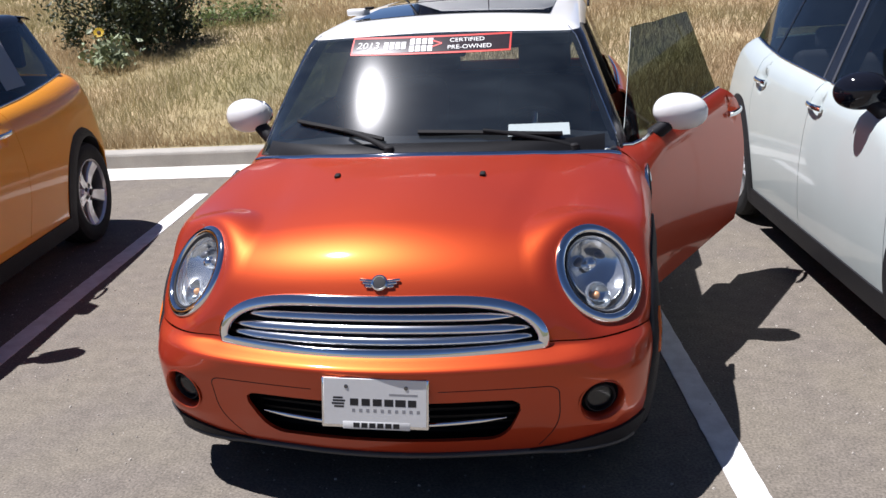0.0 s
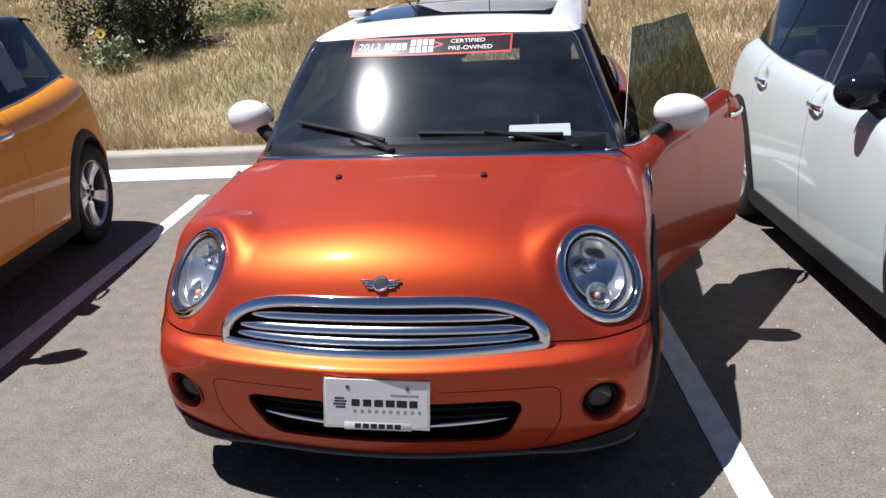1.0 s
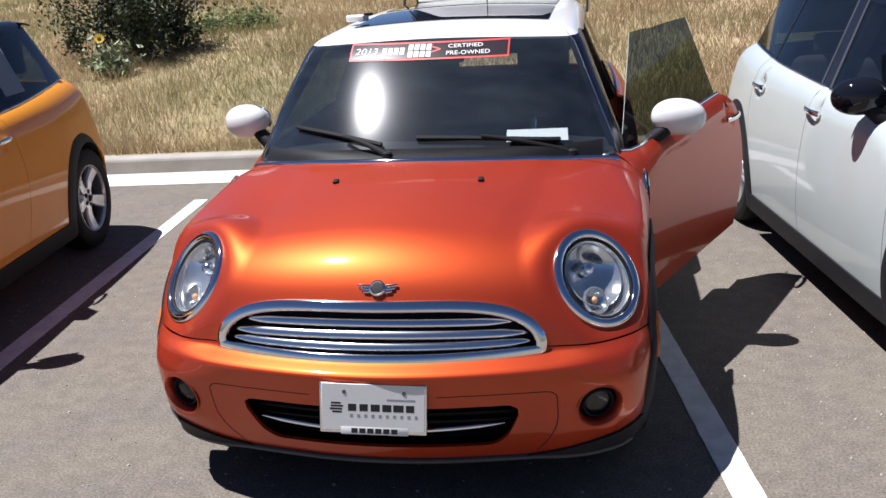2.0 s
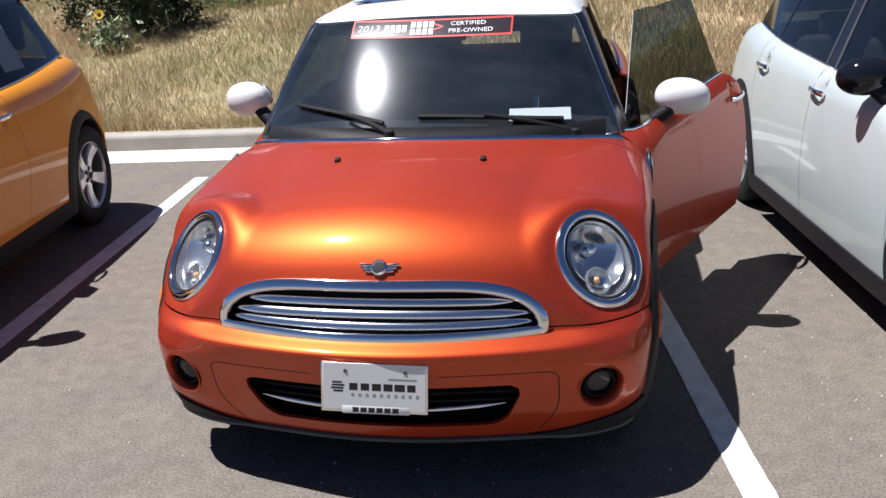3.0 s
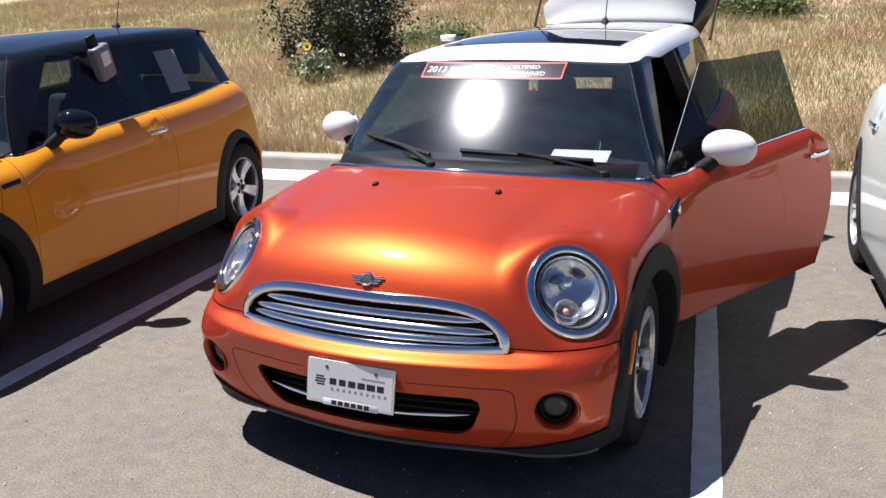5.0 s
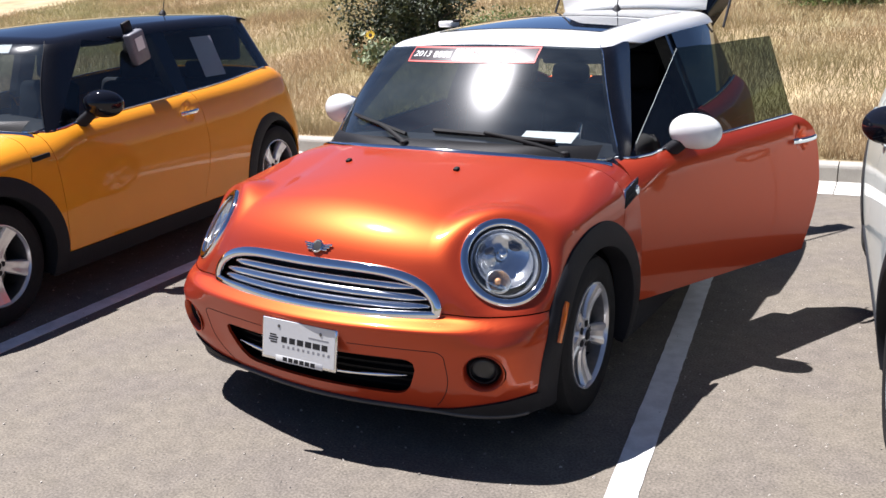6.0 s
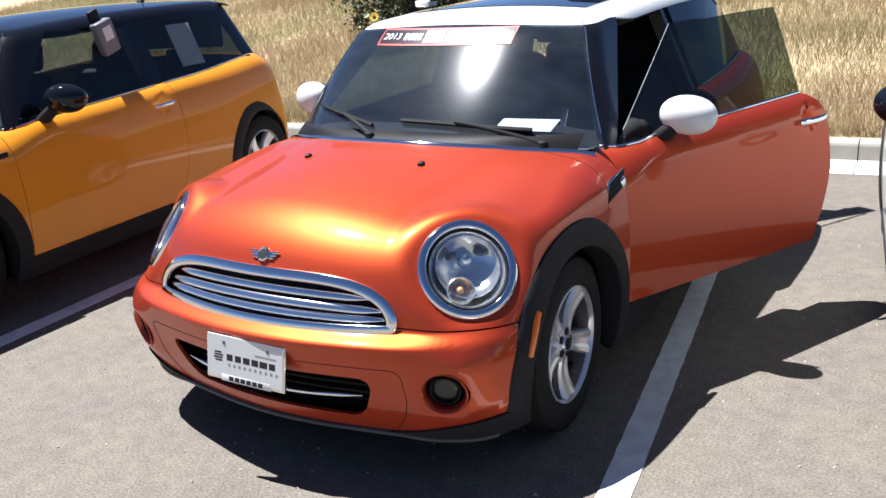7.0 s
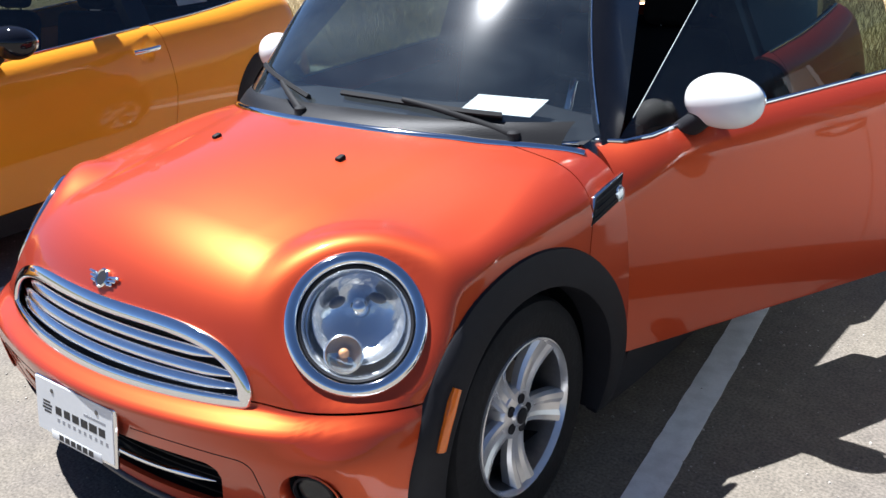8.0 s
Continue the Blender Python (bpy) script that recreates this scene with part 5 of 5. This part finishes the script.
# ---- cars ----
red_car, red_doors = hatchback("hatchback_car", "copper orange small hatchback with white roof, door and tailgate open", "orange", "white", "white", Matrix.Translation((0, 0.1, 0)) @ pose(0, 0, 0, 0, 0, 0.4) @ Matrix.Translation((0, -0.1, 0)), door_open=23.8, tail_open=112.0, fine=1.6, shade="privacy", door_end=2.36)
plate(red_car)
banner(red_car)
part("dash_paper", rbox(0.235, 0.11, 0.002, 0.0, 1, pose(0.41, 1.20, 0.960, 14, 0, 4)), "paper", red_car, "white sheet of paper on the dashboard", flat=True)

amber_place = Matrix.Translation((-2.520, 2.814, 0)) @ pose(0, 0, 0, 0, 0, 8.2) @ Matrix.Diagonal((1, 1, 1.03, 1)) @ Matrix.Translation((-0.80, -HUB_Y - 2.546, 0))
amber_car, amber_doors = hatchback("hatchback_car", "amber yellow small hatchback with black roof, parked", "yellow", "gloss_black", "gloss_black", amber_place, base=2.546, fine=0.9, wheels="star", scuttle="slot", shade="clear", door_end=2.40)
pale_place = Matrix.Translation((1.412, 3.35, 0)) @ pose(0, 0, 0, 0, 0, 9.0) @ Matrix.Diagonal((1, 1, 1.03, 1)) @ Matrix.Translation((0.80, -HUB_Y - 2.533, 0))
pale_car, pale_doors = hatchback("hatchback_car", "pale white small five-door hatchback with black mirrors, parked", "pearl", "gloss_black", "gloss_black", pale_place, five=True, base=2.533, fine=0.9, scuttle="slot", shade="clear")


# ---- lock boxes on the windows, price sheet ----
def lock_box(m, material, label):
    root = new("lock_box", None)
    tagged(root, label, "lock box", "lock boxes")
    b = part("box_body", rbox(0.088, 0.040, 0.125, 0.010, 3, pose(0, 0, -0.05)), material, root)
    part("box_label", rbox(0.045, 0.002, 0.050, 0.0, 1, pose(0, -0.0215, -0.035)), "paper", b, flat=True)
    part("box_hook", rbox(0.05, 0.016, 0.05, 0.006, 2, pose(0, 0.022, 0.028)), "plastic", root)
    root.matrix_basis = m
    return root


lock_box(amber_place @ pose(0.640, 2.072, 1.318, 0, 22, 90) @ pose(0, 0, 0, 0, -38, 0) @ Matrix.Scale(1.5, 4), "grey_box", "grey plastic key lock box hung on a car window")
lock_box(pose(-0.42, 1.86, 1.390, 90, 0, 80) @ Matrix.Scale(0.72, 4), "plate", "white plastic key lock box lying on the roof")


part("window_sheet", rbox(0.003, 0.22, 0.27, 0.0, 1, pose(0.632, 2.785, 1.138, 0, -22, 0)), "paper", amber_car, "printed white sheet inside the rear window", flat=True)
part("windscreen_tag", rbox(0.16, 0.002, 0.06, 0.0, 1, pose(0.30, 1.37, 1.29, -48, 0, 14)), "paper", amber_car, "white tag on the windscreen", flat=True)

# ---- plants ----
def blades(name, count, area, tall, lean, material, seed, width=0.006):
    """Grass as many bent blades in one mesh."""
    rng = np.random.default_rng(seed)
    s = rng.uniform(area[0], area[1], count)
    u = rng.uniform(0, 1, count)
    d = area[2] + (area[3] - area[2]) * u ** 1.7
    vs, fs = np.zeros((count, 5, 3)), []
    base = np.array([kerb_frame(a, b, bumpy(a, b) - 0.01) for a, b in zip(s, d)])
    h = rng.uniform(tall[0], tall[1], count) * (0.75 + 0.5 * np.array([noise.noise((a * 0.7, b * 0.7, 9.0)) for a, b in zip(s, d)]))
    a = rng.uniform(0, 2 * math.pi, count)
    w = width * rng.uniform(0.6, 1.5, count) * (0.8 + d * 0.10)
    k = rng.uniform(lean[0], lean[1], count) * h
    b = rng.uniform(0, 2 * math.pi, count)
    side = np.stack([np.cos(a), np.sin(a), 0 * a], 1) * w[:, None]
    tip = np.stack([np.cos(b) * k, np.sin(b) * k, 0 * b], 1)
    up = np.stack([0 * h, 0 * h, h], 1)
    vs[:, 0], vs[:, 1] = base - side, base + side
    vs[:, 2], vs[:, 3] = base + up * 0.55 + tip * 0.35 + side * 0.8, base + up * 0.55 + tip * 0.35 - side * 0.8
    vs[:, 4] = base + up + tip
    i = np.arange(count)[:, None] * 5
    quads = (i + np.array([0, 1, 2, 3])).tolist()
    tris = (i + np.array([3, 2, 4])).tolist()
    me = bpy.data.meshes.new(name)
    me.from_pydata(vs.reshape(-1, 3).tolist(), [], quads + tris)
    me.materials.append(M[material])
    return new(name, me)


g = blades("dry_grass", 480000, (-16, 14, 0.22, 24.0), (0.09, 0.26), (0.2, 1.0), "grass", 4, 0.0024)
tagged(g, "tall dry golden grass on the slope", "grass", kind="stuff")


def foliage(count, spread, size, seed, flat=0.5):
    """Leaves scattered about branch ends: quads folded at the midrib."""
    rng = np.random.default_rng(seed)
    vs, fs = [], []
    for _ in range(count):
        c = spread(rng)
        n = Vector(rng.normal(size=3)).normalized()
        t = n.orthogonal().normalized()
        t.rotate(Matrix.Rotation(rng.uniform(0, 6.28), 3, n))
        b = n.cross(t)
        L = size * rng.uniform(0.6, 1.4)
        k = len(vs)
        vs += [c - t * L, c + b * L * flat + n * L * 0.15, c + t * L, c - b * L * flat + n * L * 0.15]
        fs += [(k, k + 1, k + 2), (k, k + 2, k + 3)]
    return vs, fs


def shrub(place, height, width, seed, leaves, material, label, size=0.03):
    root = new("shrub", None)
    tagged(root, label, "shrub")
    rng = np.random.default_rng(seed)
    ends, bms = [], []
    for i in range(26):
        a, r = rng.uniform(0, 6.28), rng.uniform(0.15, 1.0) ** 0.6 * width
        top = Vector((math.cos(a) * r, math.sin(a) * r, height * (1 - 0.45 * (r / width) ** 2) * rng.uniform(0.75, 1.05)))
        mid = Vector((top.x * 0.35, top.y * 0.35, top.z * 0.5))
        pts = [Vector((0, 0, -0.05)), mid * 0.5 + Vector((0, 0, 0.02)), mid, (mid + top) / 2 + Vector(rng.normal(size=3)) * 0.03, top]
        bms.append(sweep(pts, [(1, 0.3, 0)] * 5, oval(0.022, 0.022, 6), taper=lambda t: 1 - 0.8 * t))
        ends += [(pts[2] + (pts[4] - pts[2]) * t, 0.10 + 0.06 * t) for t in (0.2, 0.45, 0.7, 0.95)] + [(Vector((top.x * 0.8, top.y * 0.8, top.z * q)), 0.11) for q in (0.25, 0.45)]
    for b in bms:
        part("branch", b, "bark", root)

    def spread(rng):
        e, r = ends[rng.integers(len(ends))]
        v = Vector(rng.normal(size=3)) * r * 0.75
        p = e + v
        p.z = max(p.z, 0.02)
        return p

    o = part("crown", foliage(leaves, spread, size, seed + 1), material, root, flat=True)
    root.matrix_basis = Matrix.Translation(place)
    return root


def on_verge(x, y):
    q = Vector((x, y, 0)) - KERB_A
    s, d = q.dot(KERB_WAY), q.dot(KERB_OUT)
    return Vector((x, y, bumpy(s, d) - 0.01))


shrub(on_verge(-5.55, 9.3), 1.35, 1.02, 11, 11000, "leaf", "dark green bushy juniper-like shrub on the dry slope", 0.032)
shrub(on_verge(-0.3, 13.8), 0.5, 0.9, 15, 4000, "weed", "low green weed clump on the dry slope", 0.035)
shrub(on_verge(-4.9, 11.2), 0.20, 0.8, 17, 2200, "weed", "low green weed clump on the dry slope", 0.03)


def sunflower(place, seed):
    root = new("wild_sunflower", None)
    tagged(root, "wild sunflower plant with one yellow bloom", "plant")
    rng = np.random.default_rng(seed)
    bms = []
    for i in range(7):
        a = rng.uniform(0, 6.28)
        top = Vector((math.cos(a) * 0.22 * rng.uniform(0.4, 1), math.sin(a) * 0.2, 0.30 + 0.12 * rng.uniform(0, 1)))
        bms.append(sweep([Vector(), top * 0.5 + Vector((0, 0, 0.06)), top], [(1, 0.2, 0)] * 3, oval(0.008, 0.008, 6), taper=lambda t: 1 - 0.6 * t))
    bms.append(sweep([Vector(), Vector((-0.02, 0, 0.25)), Vector((-0.10, -0.02, 0.45))], [(1, 0.2, 0)] * 3, oval(0.009, 0.009, 6)))
    for b in bms:
        part("stem", b, "bright_leaf", root)
    part("foliage", foliage(420, lambda r: Vector((r.normal() * 0.15, r.normal() * 0.13, abs(r.normal() * 0.16) + 0.06)), 0.045, seed + 3, 0.6), "bright_leaf", root, flat=True)
    m = Matrix.Translation((-0.10, -0.03, 0.46)) @ Vector((0.3, -0.8, 0.45)).to_track_quat("Z", "Y").to_matrix().to_4x4()
    head = part("flower_head", lathe([(0.0, 0.026), (0.008, 0.022), (0.012, 0.0)], 18, m=m @ pose(0, 0, 0, 0, -90, 0)), "seed", root)
    for i in range(14):
        b = rbox(0.040, 0.016, 0.003, 0.0015, 1, m @ pose(0, 0, 0.002, 0, 0, i * 360 / 14) @ pose(0.042, 0, 0, 0, -12, 0))
        part("petal", b, "petal", head)
    root.matrix_basis = Matrix.Translation(place)


sunflower(on_verge(-5.30, 8.15), 21)
